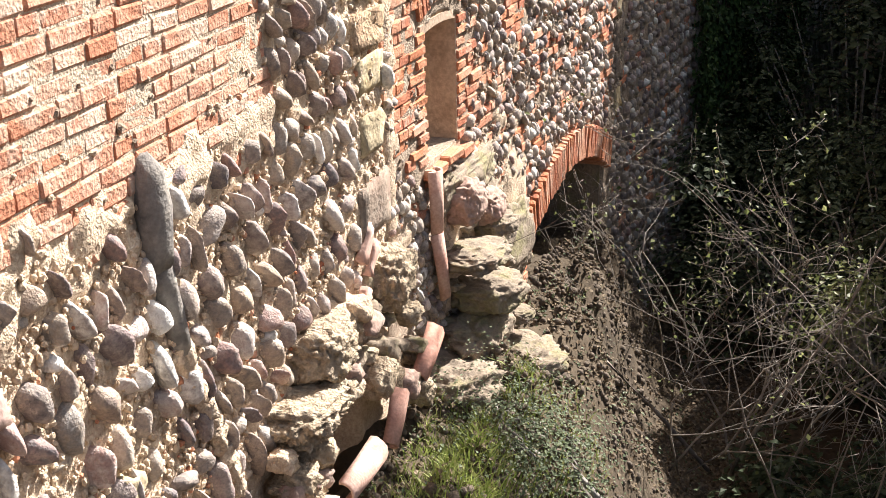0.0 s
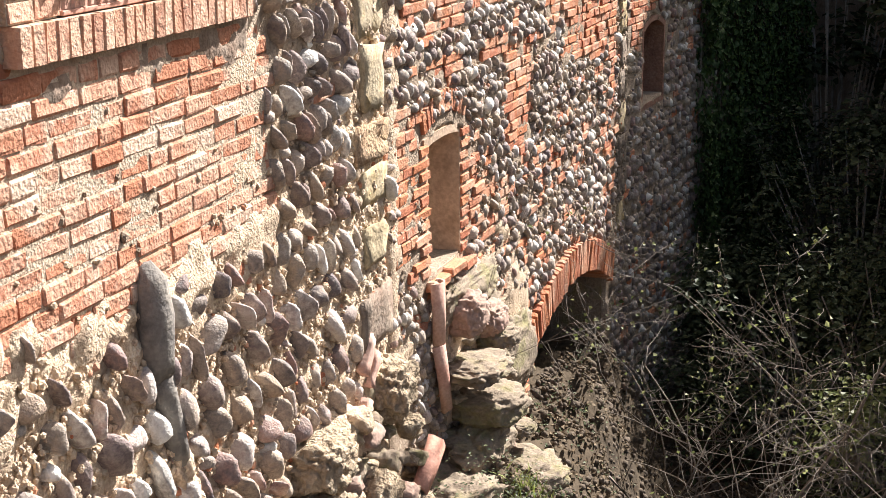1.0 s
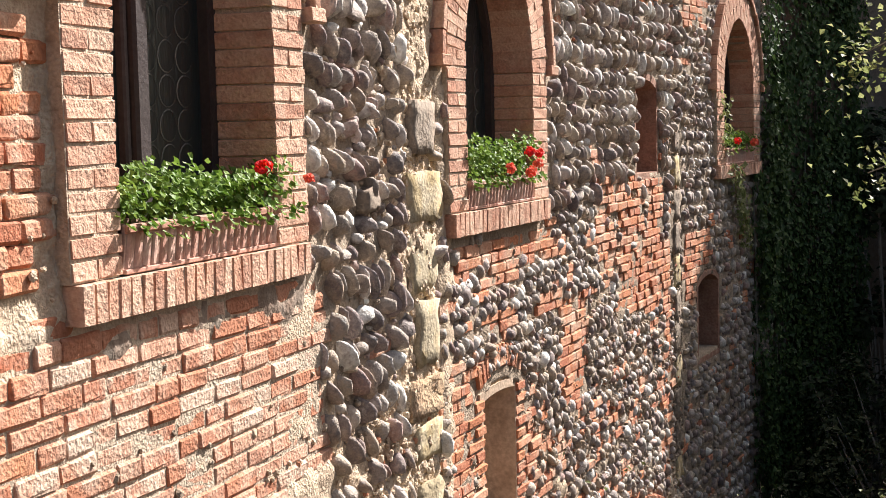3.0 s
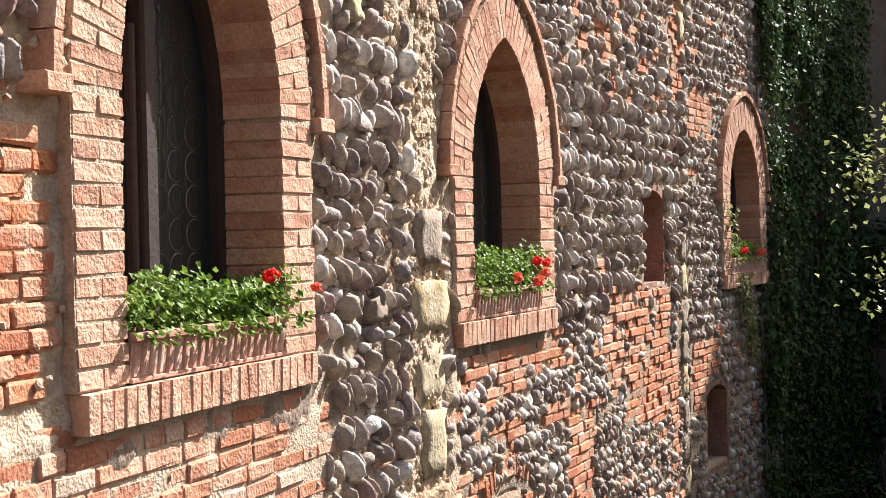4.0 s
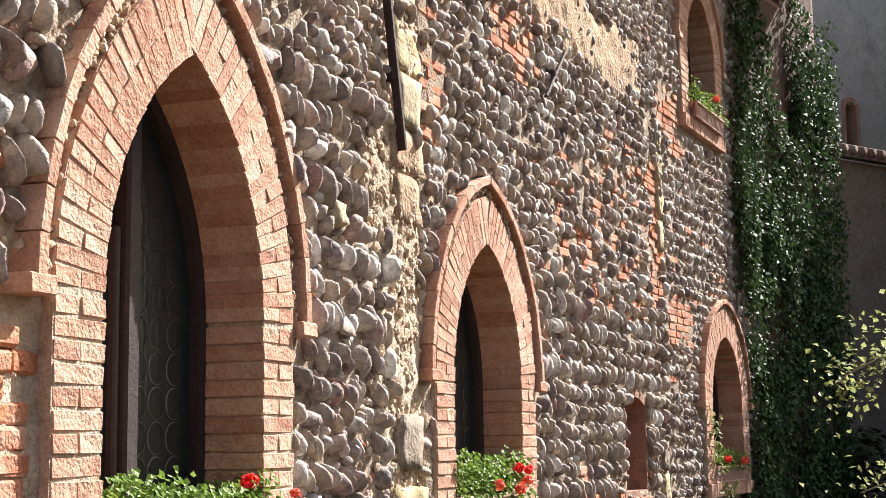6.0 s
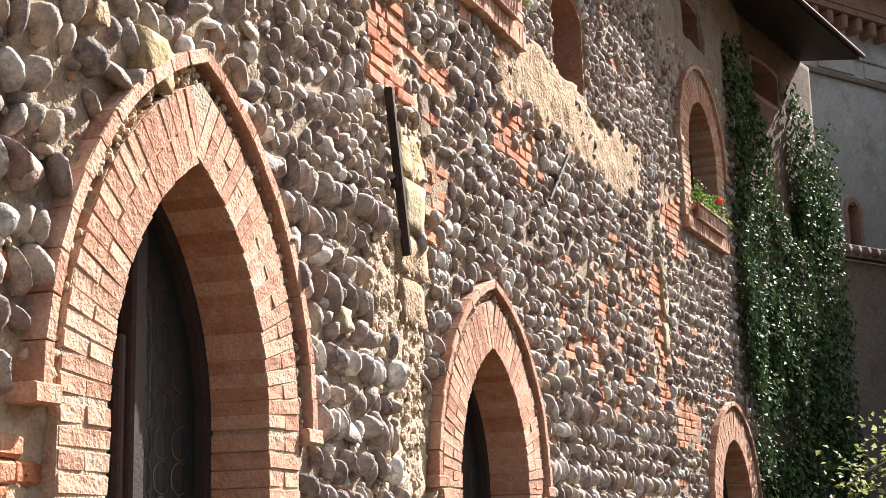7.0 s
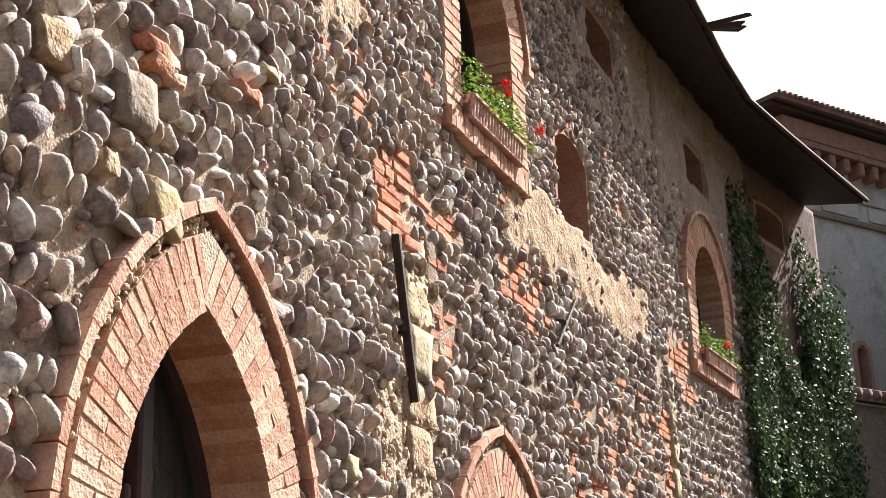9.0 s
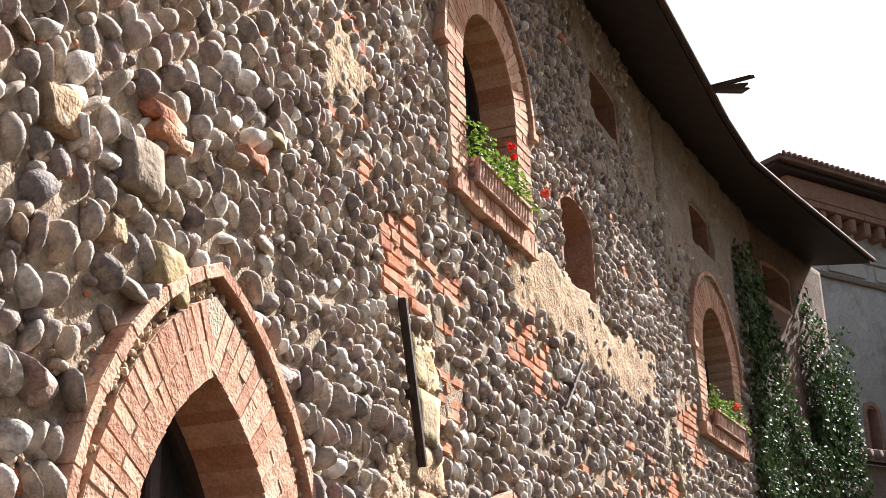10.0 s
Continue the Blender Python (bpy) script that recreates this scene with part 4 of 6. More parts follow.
# ------------------------------------------------ flower boxes with geraniums
def leaf_cloud(places, size, rng, lobes=False):
    """Small bent leaves: each four corners and a raised middle rib. verts, faces."""
    V, F = [], []
    for p, nrm in places:
        p, nrm = Vector(p), Vector(nrm).normalized()
        a = nrm.orthogonal().normalized()
        a = Matrix.Rotation(rng.uniform(0, 6.28), 3, nrm) @ a
        b = nrm.cross(a)
        w, h = size * rng.uniform(0.6, 1.25), size * rng.uniform(0.6, 1.25)
        k = len(V)
        bend = nrm * (0.22 * w)
        if lobes:
            ring = []
            for j in range(8):
                t = 6.283 * j / 8
                rr = 1.0 if j % 2 else 0.72
                ring.append(tuple(p + a * (w * 0.5 * rr * math.cos(t)) + b * (h * 0.5 * rr * math.sin(t)) + bend * (0.7 if j % 4 < 2 else 0.2)))
            V += ring + [tuple(p - bend * 0.3)]
            for j in range(8):
                F.append((k + j, k + (j + 1) % 8, k + 8))
        else:
            V += [tuple(p - a * w * 0.5 + bend), tuple(p - b * h * 0.6), tuple(p + a * w * 0.5 + bend), tuple(p + b * h * 0.6)]
            F += [(k, k + 1, k + 3), (k + 1, k + 2, k + 3)]
    return V, F


def flower_box(a, seed, blooms, count=420, high=0.2, proud=0.062):
    seg = seg_of(a.c)
    rng = random.Random(seed)
    box = empty("flower_box", "terracotta flower box standing on the brick window sill", "flower box", group="flower boxes")
    box.matrix_basis = SEG_M[seg]
    s0, s1, z0, z1 = a.s0 + 0.005, a.s1 - 0.01, a.foot + 0.002, a.foot + 0.16
    o0, o1 = proud - 0.2, proud
    bm = bmesh.new()
    vs = []
    for s in (s0, s1):
        vs.append([bm.verts.new((o, s, z)) for o, z in ((o0 + 0.02, z0), (o1 - 0.02, z0), (o1, z1), (o1 - 0.015, z1), (o1 - 0.032, z0 + 0.03), (o0 + 0.03, z0 + 0.03), (o0 + 0.015, z1), (o0, z1))])
    n = 8
    for i in range(n):
        bm.faces.new((vs[0][i], vs[0][(i + 1) % n], vs[1][(i + 1) % n], vs[1][i]))
    for v, flip in ((vs[0], False), (vs[1], True)):
        e = [v[0], v[1], v[2], v[3], v[6], v[7]]
        bm.faces.new(e if flip else e[::-1])
        bm.faces.new(([v[3], v[4], v[5], v[6]])[::(1 if flip else -1)])
    bmesh.ops.recalc_face_normals(bm, faces=bm.faces)
    trough = part("trough", bm, TERRACOTTA, box, "weathered terracotta trough")
    V, F = [], []
    k = int((s1 - s0) / 0.05)
    for i in range(k):
        sc = s0 + (i + 0.5) * (s1 - s0) / k
        n0 = len(V)
        for zz, oo in ((z0 + 0.02, o1 - 0.016), (z1 - 0.03, o1 - 0.002)):
            V += [(oo, sc - 0.016, zz), (oo + 0.004, sc - 0.006, zz), (oo + 0.004, sc + 0.006, zz), (oo, sc + 0.016, zz)]
        F += [(n0, n0 + 1, n0 + 5, n0 + 4), (n0 + 1, n0 + 2, n0 + 6, n0 + 5), (n0 + 2, n0 + 3, n0 + 7, n0 + 6)]
    put("fluting", mesh_of("fluting", V, F), TERRACOTTA, trough, "raised upright ribs")
    part("rim", local_box(s0 - 0.006, s1 + 0.006, z1 - 0.028, z1, o1 - 0.004, o1 + 0.012, 0.005), TERRACOTTA, trough, "moulded terracotta rim")
    part("foot_band", local_box(s0, s1, z0, z0 + 0.016, o1 - 0.025, o1 - 0.006, 0.003), TERRACOTTA, box)
    part("soil", local_box(s0 + 0.02, s1 - 0.02, z0 + 0.03, z1 - 0.035, o0 + 0.03, o1 - 0.03), EARTH, box, "dark potting soil")
    # plant
    pl = empty("geranium", "bushy green geranium with red blooms growing in a flower box", "plant", group="geraniums")
    pl.matrix_basis = SEG_M[seg]
    places = []
    for i in range(int(count * 2.0)):
        t = rng.random()
        s = s0 - 0.03 + t * (s1 - s0 + 0.14)
        top = high * (0.5 + 0.4 * math.sin(5.0 * t + seed) ** 2 + 0.3 * rng.random())
        z = z1 + 0.005 + rng.random() ** 0.8 * top
        o = rng.uniform(-0.13, 0.085) + proud - 0.062
        if rng.random() < 0.07 + 0.1 * max(0.0, n2(s, seed, 5.0, 2.0)):
            o, z = proud + rng.uniform(0.023, 0.053), z1 - rng.random() ** 2 * 0.06
        places.append(((o, s, z), (rng.uniform(0.1, 1), rng.uniform(-0.7, 0.7), rng.uniform(0.2, 1.2))))
    v, f = leaf_cloud(places, 0.036, rng, lobes=True)
    put("leaves", mesh_of("leaves", v, f), GERANIUM, pl, "lobed green leaves")
    V, F = [], []
    for i in range(26):
        s = rng.uniform(s0, s1)
        tv, tf = tube([(rng.uniform(-0.1, 0.0), s, z1 - 0.05), (rng.uniform(-0.05, 0.06), s + rng.uniform(-0.04, 0.04), z1 + high * 0.6)], [0.004, 0.003], 4)
        F += [tuple(q + len(V) for q in t) for t in tf]
        V += tv
    put("stems", mesh_of("stems", V, F), GERANIUM, pl, kind="stuff")
    for s, z, o, big, mat in blooms:
        o += 0.05
        pts = []
        for i in range(46):
            d = Vector((rng.gauss(0, 1), rng.gauss(0, 1), rng.gauss(0, 1))).normalized() * rng.uniform(0.5, 1.0)
            pts.append(((o + d.x * big * 0.7, s + d.y * big, z + d.z * big * 0.65), d + Vector((0.3, 0, 0.3))))
        v, f = leaf_cloud(pts, big * 0.62, rng, lobes=True)
        put("bloom", mesh_of("bloom", v, f), mat, pl, "round red flower head" if mat is PETAL else "salmon flower head")


flower_box(W1, 3, [(4.70, 4.485, 0.08, 0.042, PETAL), (5.05, 4.43, 0.1, 0.03, PETAL_PINK)], 700, 0.17)
flower_box(W2, 7, [(8.02, 4.47, 0.08, 0.045, PETAL), (8.2, 4.456, 0.08, 0.04, PETAL), (7.63, 4.385, 0.1, 0.045, PETAL_PINK), (8.0, 4.355, 0.1, 0.05, PETAL_PINK), (8.12, 4.40, 0.1, 0.04, PETAL_PINK)], 520, 0.22)
flower_box(W3, 12, [(14.05, 4.44, 0.08, 0.05, PETAL), (14.65, 4.42, 0.1, 0.06, PETAL_PINK)], 320, 0.16)
flower_box(W4, 17, [(7.82, 8.3, 0.12, 0.04, PETAL), (7.85, 8.245, 0.12, 0.03, PETAL), (8.45, 8.22, 0.12, 0.045, PETAL_PINK)], 420, 0.24, 0.12)
flower_box(W5, 23, [(14.0, 7.98, 0.12, 0.05, PETAL_PINK)], 300, 0.22, 0.12)

# ------------------------------------------------ roof and eave
# how far the eave's edge stands out along the wall; it runs straight past the bends
EAVE = [(LEFT_END, 0.68), (10.1, 0.68), (12.7, 0.66), (13.8, 0.63), (15.0, 0.78), (16.2, 0.92), (17.75, 0.93)]


def eave_line(o, z):
    """A line along the eave: its edge moved by o - EAVE_O, or a line at o behind the wall's face."""
    if o > 0.3:
        return [at(s, z, reach + o - EAVE_O) for s, reach in EAVE]
    return [at(s if k < len(EAVE) - 1 else SEGS[3][3] + 0.02, z, o) for k, (s, reach) in enumerate(EAVE)]


def ribbon(lines):
    n = len(lines[0])
    vs = [tuple(p) for l in lines for p in l]
    fs = []
    m = len(lines)
    for j in range(m):
        j2 = (j + 1) % m
        for i in range(n - 1):
            fs.append((j * n + i, j * n + i + 1, j2 * n + i + 1, j2 * n + i))
    fs.append(tuple(j * n for j in range(m))[::-1])
    fs.append(tuple(j * n + n - 1 for j in range(m)))
    return vs, fs


EAVE_O, EAVE_Z = 0.68, 10.42
roof = tagged(new("roof"), "tiled roof with deep dark timber eave over the castle wall", "roof", "", "structure")
v, f = ribbon([eave_line(-0.5, 10.95), eave_line(EAVE_O, EAVE_Z), eave_line(EAVE_O, EAVE_Z + 0.035), eave_line(-0.5, 11.0)])
put("eave_boarding", mesh_of("eave_boarding", v, f), DARK_WOOD, roof, "dark timber boarding under the eave")
v, f = ribbon([eave_line(EAVE_O - 0.02, EAVE_Z + 0.04), eave_line(EAVE_O + 0.035, EAVE_Z + 0.03), eave_line(EAVE_O + 0.03, EAVE_Z + 0.085), eave_line(-3.0, 12.3), eave_line(-3.0, 12.2)])
put("tiles", mesh_of("tiles", v, f), TILE, roof, "weathered tile edge")
v, f = tube([p for p in eave_line(EAVE_O + 0.04, EAVE_Z + 0.03)], [0.028] * len(EAVE), 8)
put("gutter", mesh_of("gutter", v, f, True), IRON, roof, "dark metal gutter")

# ------------------------------------------------ distance: tower behind the wall's end
def frame_at(p, degrees):
    return Matrix.Translation(p) @ Matrix.Rotation(-radians(degrees), 4, "Z")
# ------------------------------------------------ ground
def ground_z(x, y):
    h = -1.0 + 0.1 * noise.noise(Vector((x * 1.3, y * 1.3, 0))) + 0.03 * noise.noise(Vector((x * 5, y * 5, 4)))
    d = x + 2.5
    along = smooth01((y - 4.0) / 2.2) * (1 - 0.9 * smooth01((y - 8.3) / 2.6))
    if x > -4:
        # rubble slope that leans on the wall's foot, with lumps
        h += (2.0 + 0.3 * noise.noise(Vector((x * 2.2, y * 2.2, 7))) + 0.12 * noise.noise(Vector((x * 6, y * 6, 9)))) * along * (1 - smooth01((d - 0.5) / 1.15))
        # bank of earth and rubble half filling the low arch
        bank = smooth01((y - 8.6) / 0.9) * (1 - smooth01((y - 11.7) / 1.3))
        lump = 0.25 * noise.noise(Vector((x * 2.6, y * 2.6, 17))) + 0.12 * noise.noise(Vector((x * 7, y * 7, 3)))
        top = -1.0 + (1.73 + lump - 0.1 * (y - 9.5)) * bank * (1 - smooth01((d - 0.2) / 0.85))
        h = max(h, top)
    if x > 0.8:
        h += min(4.6, (x - 0.8) * 0.85)
    return h


def build_ground():
    V, F = [], []
    xs = [-400, -120, -40, -14, -6] + [-3.2 + 0.12 * i for i in range(45)] + [2.8 + 0.5 * i for i in range(8)] + [8, 14, 30, 80, 200, 500]
    ys = [-400, -100, -30, -8, -2] + [1 + 0.14 * i for i in range(100)] + [15.5 + 0.6 * i for i in range(16)] + [27, 32, 45, 90, 250, 700]
    for y in ys:
        for x in xs:
            V.append((x, y, ground_z(x, y)))
    n = len(xs)
    for j in range(len(ys) - 1):
        for i in range(n - 1):
            F.append((j * n + i, j * n + i + 1, (j + 1) * n + i + 1, (j + 1) * n + i))
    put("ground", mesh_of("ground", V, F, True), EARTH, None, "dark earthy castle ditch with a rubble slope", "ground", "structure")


build_ground()


# ------------------------------------------------ tower and low annexe beyond the wall's end
TOWER_M = frame_at((-2.5, 23.9, 0), 35)
tower = empty("tower", "grey plastered castle tower with brick corbels and tiled roof", "tower")
tower.matrix_basis = TOWER_M
TL = 9.0


def tower_part(name, o0, o1, s0, s1, z0, z1, material, label="", bevel=0.01):
    return part(name, box_bm(o1 - o0, s1 - s0, z1 - z0, bevel, Matrix.Translation(((o0 + o1) / 2, (s0 + s1) / 2, (z0 + z1) / 2))), material, tower, label)


def tower_wall():
    ss = [0.45 + 0.15 * i for i in range(57)]
    zz = [-1.5 + 0.15 * i for i in range(107)]
    V, F = [], []
    for s in ss:
        for z in zz:
            V.append((0.02 * noise.noise(Vector((s * 2, z * 2, 90))), s, z))
    n = len(zz)
    for i in range(len(ss) - 1):
        for j in range(n - 1):
            s, z = ss[i] + 0.07, zz[j] + 0.07
            if 2.08 < s < 2.38 and 9.7 < z < 10.55:
                continue
            F.append((i * n + j, (i + 1) * n + j, (i + 1) * n + j + 1, i * n + j + 1))
    put("wall", mesh_of("wall", V, F, True), TOWER_PLASTER, tower, "weathered grey-brown tower plaster")


tower_wall()
tower_part("core", -5.0, -0.35, 0.45, TL - 0.3, -1.5, 14.5, GREY_PLASTER, "far body of the tower")
tower_part("string_course", -0.02, 0.06, 0.4, TL, 12.83, 12.93, GREY_PLASTER, "thin string course")
tower_part("brick_band", -0.05, 0.05, 0.4, TL, 13.3, 13.42, TOWER_PLASTER, "flat brick band")
for k in range(6):
    tower_part("panel", -0.03, 0.035, 1.6 + 1.3 * k, 2.6 + 1.3 * k, 12.98, 13.26, TOWER_PLASTER, "faded plaster panel")
for k in range(22):
    s = 0.45 + 0.4 * k
    tower_part("corbel", -0.02, 0.3, s, s + 0.16, 13.72, 14.0, BRICK_BROWN, "stepped brick corbel", 0.03)
    tower_part("corbel_arch", -0.02, 0.32, s - 0.02, s + 0.38, 14.0, 14.12, BRICK_BROWN)
tower_part("parapet", -0.05, 0.34, 0.4, TL, 14.12, 14.48, BRICK_BROWN, "brick band over the corbels")
tower_part("eave", -0.2, 0.5, -0.05, TL, 14.5, 14.58, DARK_WOOD)
roof_v = [(0.66, -0.1, 14.58), (0.66, TL, 14.58), (-2.3, TL, 15.3), (-2.3, 2.6, 15.3), (0.66, -0.1, 14.66), (0.66, TL, 14.66), (-2.3, TL, 15.38), (-2.3, 2.6, 15.38), (-5.2, -0.1, 14.58), (-5.2, -0.1, 14.66)]
roof_f = [(0, 1, 2, 3)[::-1], (4, 5, 6, 7), (0, 4, 5, 1), (0, 3, 8), (4, 9, 7), (0, 8, 9, 4)]
put("roof_body", mesh_of("roof_body", roof_v, roof_f), TILE, tower, "red-brown roof")
for k in range(64):
    s = 0.0 + 0.14 * k
    v, f = tube([(0.7, s, 14.68), (-2.2 if s > 2.6 else 0.66 - 1.1 * s, s, 15.38 if s > 2.6 else 14.68 + 0.27 * s)], [0.045, 0.042], 7)
    put("roof_tile", mesh_of("roof_tile", v, f, True), TILE, tower)
v, f = slab(Flat(2.08, 2.38, 9.7, 10.4, 10.55).outline(0.0, 6), -0.3, -0.25)
put("window", mesh_of("window", v, f), GLASS, tower, "narrow arched tower window")
v, f = flat_ring(Flat(2.08, 2.38, 9.7, 10.4, 10.55).outline(0.09, 6), Flat(2.08, 2.38, 9.7, 10.4, 10.55).outline(0.0, 6), -0.3, 0.03)
put("window_surround", mesh_of("window_surround", v, f), BRICK_PALE, tower, "brick window surround")

annexe = empty("annexe", "low shaded stone annexe with a small tiled roof", "annexe")
annexe.matrix_basis = frame_at((-1.75, 20.4, 0), 35)
part("wall", box_bm(2.0, 6.0, 10.1, 0.02, Matrix.Translation((-0.8, 2.6, 3.55)), rough=0.02), GREY_PLASTER, annexe, "shaded rough stone wall")
v = [(0.4, -0.6, 8.6), (0.4, 5.8, 8.6), (-2.0, 5.8, 9.3), (-2.0, -0.6, 9.3), (0.4, -0.6, 8.68), (0.4, 5.8, 8.68), (-2.0, 5.8, 9.4), (-2.0, -0.6, 9.4)]
put("roof_body", mesh_of("roof_body", v, [(3, 2, 1, 0), (4, 5, 6, 7), (0, 1, 5, 4), (0, 4, 7, 3), (1, 2, 6, 5)]), TILE, annexe, "small tiled roof")
for k in range(30):
    s = -0.5 + 0.21 * k
    tv, tf = tube([(0.45, s, 8.69), (-1.9, s, 9.4)], [0.075, 0.07], 7)
    put("roof_tile", mesh_of("roof_tile", tv, tf, True), TILE, annexe)

# flared buttress at the plastered wall's end
def batter():
    V, F = [], []
    zs = [-1.2 + 0.35 * k for k in range(31)]
    for z in zs:
        w = 0.02 + 0.42 * smooth01((9.4 - z) / 2.8) + 0.05 * noise.noise(Vector((z * 2, 3, 0)))
        for o_, s_ in ((0.0, 18.64), (0.0, 18.64 + w * 0.5), (-0.05, 18.64 + w), (-0.5, 18.64 + w), (-0.5, 18.64)):
            V.append(tuple(at(s_, z, o_ + 0.03 * noise.noise(Vector((z * 3, s_ * 3, 1))), 3)))
    for k in range(len(zs) - 1):
        for j in range(5):
            a, b = k * 5 + j, k * 5 + (j + 1) % 5
            F.append((a, b, b + 5, a + 5))
    F += [(4, 3, 2, 1, 0), tuple(len(V) - 5 + j for j in range(5))]
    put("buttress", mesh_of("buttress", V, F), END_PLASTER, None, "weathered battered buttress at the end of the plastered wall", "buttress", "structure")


batter()


# ------------------------------------------------ eroded rocks, slabs and drain pieces at the wall's foot
def rock(s, z, o, ds, dz, do, seed, material, label, seg=None, turn=0.0, sub=5, amp=0.19):
    bm = bmesh.new()
    bmesh.ops.create_icosphere(bm, subdivisions=sub, radius=1.0)
    for v in bm.verts:
        n = v.co.normalized()
        k = 1 + amp * 1.2 * noise.noise(n * 1.6 + Vector((seed, 0, 0))) + amp * 0.9 * noise.noise(n * 4.1 + Vector((0, seed, 0))) + amp * 0.6 * noise.noise(n * 9.5 + Vector((0, 0, seed))) + amp * 0.35 * noise.noise(n * 21 + Vector((seed, 0, seed)))
        e = Vector([math.copysign(abs(c) ** 0.72, c) for c in n])
        v.co = Vector((e.x * do, e.y * ds, e.z * dz)) * k
    i = seg_of(s) if seg is None else seg
    bmesh.ops.transform(bm, matrix=SEG_M[i] @ Matrix.Translation((o, s, z)) @ Matrix.Rotation(turn, 4, "X"), verts=bm.verts)
    ob = part("rock", bm, material, None, label, smooth=True)
    return tagged(ob, category="rock", group="rubble at the wall foot")


ERODED = stone_like("eroded_conglomerate", [(0.30, 0.225, 0.15), (0.50, 0.395, 0.275), (0.39, 0.295, 0.20), (0.58, 0.475, 0.35)], scale=15, rough=0.97, bump=1.0, relief=0.035, fine=42, stain=(0.22, 0.19, 0.15), stain_amount=0.6, stain_scale=4.0)
PINKISH = stone_like("pinkish_stone", [(0.3, 0.2, 0.16), (0.4, 0.28, 0.22), (0.34, 0.22, 0.18)], scale=9, rough=0.9, bump=0.5, fine=60)
rock(5.72, 1.93, 0.06, 0.2, 0.12, 0.17, 3, ERODED, "pale eroded lump of conglomerate on the wall foot")
rock(5.42, 1.74, 0.08, 0.26, 0.09, 0.2, 14, ERODED, "eroded ledge with a dark hollow beneath")
rock(6.75, 1.92, 0.04, 0.22, 0.15, 0.14, 21, ERODED, "overhanging lump of pale crumbling mortar")
rk = random.Random(404)
for k in range(95):
    s = rk.uniform(5.0, 6.95)
    z = 1.25 + rk.random() * (0.75 if s > 5.5 else 0.45)
    if 5.4 < s < 6.4 and z < 1.52:
        continue
    r = rk.uniform(0.03, 0.095)
    rock(s, z, rk.uniform(-0.02, 0.1) + max(0.0, 1.75 - z) * 0.3, r * rk.uniform(0.8, 1.5), r * rk.uniform(0.6, 1.0), r * rk.uniform(0.8, 1.2), 200 + k * 1.3, rk.choice((ERODED, ERODED, ERODED, MORTAR, PINKISH, MOSSY)), "small crumbling piece of old masonry at the wall foot", sub=3, amp=0.3, turn=rk.uniform(-0.6, 0.6))
for k in range(36):
    s, z = rk.uniform(7.5, 8.7), rk.uniform(0.9, 2.0)
    r = rk.uniform(0.03, 0.08)
    rock(s, z, rk.uniform(-0.03, 0.06) + max(0.0, 1.6 - z) * 0.35, r * rk.uniform(0.9, 1.7), r * rk.uniform(0.5, 0.9), r * rk.uniform(0.8, 1.2), 400 + k * 1.3, rk.choice((ERODED, MOSSY, MOSSY, PINKISH)), "small stone of the rubble pier under the niche", sub=3, amp=0.28, turn=rk.uniform(-0.4, 0.4))
rock(7.87, 2.0, 0.1, 0.14, 0.12, 0.13, 31, PINKISH, "rounded pinkish boulder under the niche", amp=0.16)
rock(8.27, 1.86, 0.1, 0.15, 0.1, 0.12, 37, PINKISH, "smaller pinkish boulder under the niche", amp=0.16)
rock(8.1, 2.08, 0.0, 0.5, 0.14, 0.1, 40, MOSSY, "rough mortar bed under the niche")
rock(7.82, 1.68, 0.16, 0.26, 0.06, 0.2, 44, MOSSY, "mossy flat slab jutting from the wall foot", amp=0.18)
rock(8.35, 1.72, 0.14, 0.14, 0.07, 0.14, 47, MOSSY, "mossy square stone jutting from the wall", amp=0.15)
rock(7.98, 1.4, 0.2, 0.24, 0.11, 0.24, 51, MOSSY, "large squared block in the rubble pier", amp=0.14)
rock(8.25, 1.15, 0.3, 0.12, 0.04, 0.12, 55, MOSSY, "thin pale slab sticking out of the rubble", amp=0.14)
rock(7.9, 1.15, 0.15, 0.35, 0.15, 0.2, 58, MOSSY, "shaded rubble at the pier's foot")
rock(7.35, 1.0, 0.2, 0.3, 0.16, 0.25, 61, MOSSY, "weathered earth and rubble hump")
rock(8.1, 0.85, 0.35, 0.3, 0.16, 0.3, 66, MOSSY, "weathered rubble hump with plants", seg=1)
rock(8.95, 1.35, 0.02, 0.4, 0.3, 0.12, 71, MOSSY, "rough mortar core beside the brick arch")


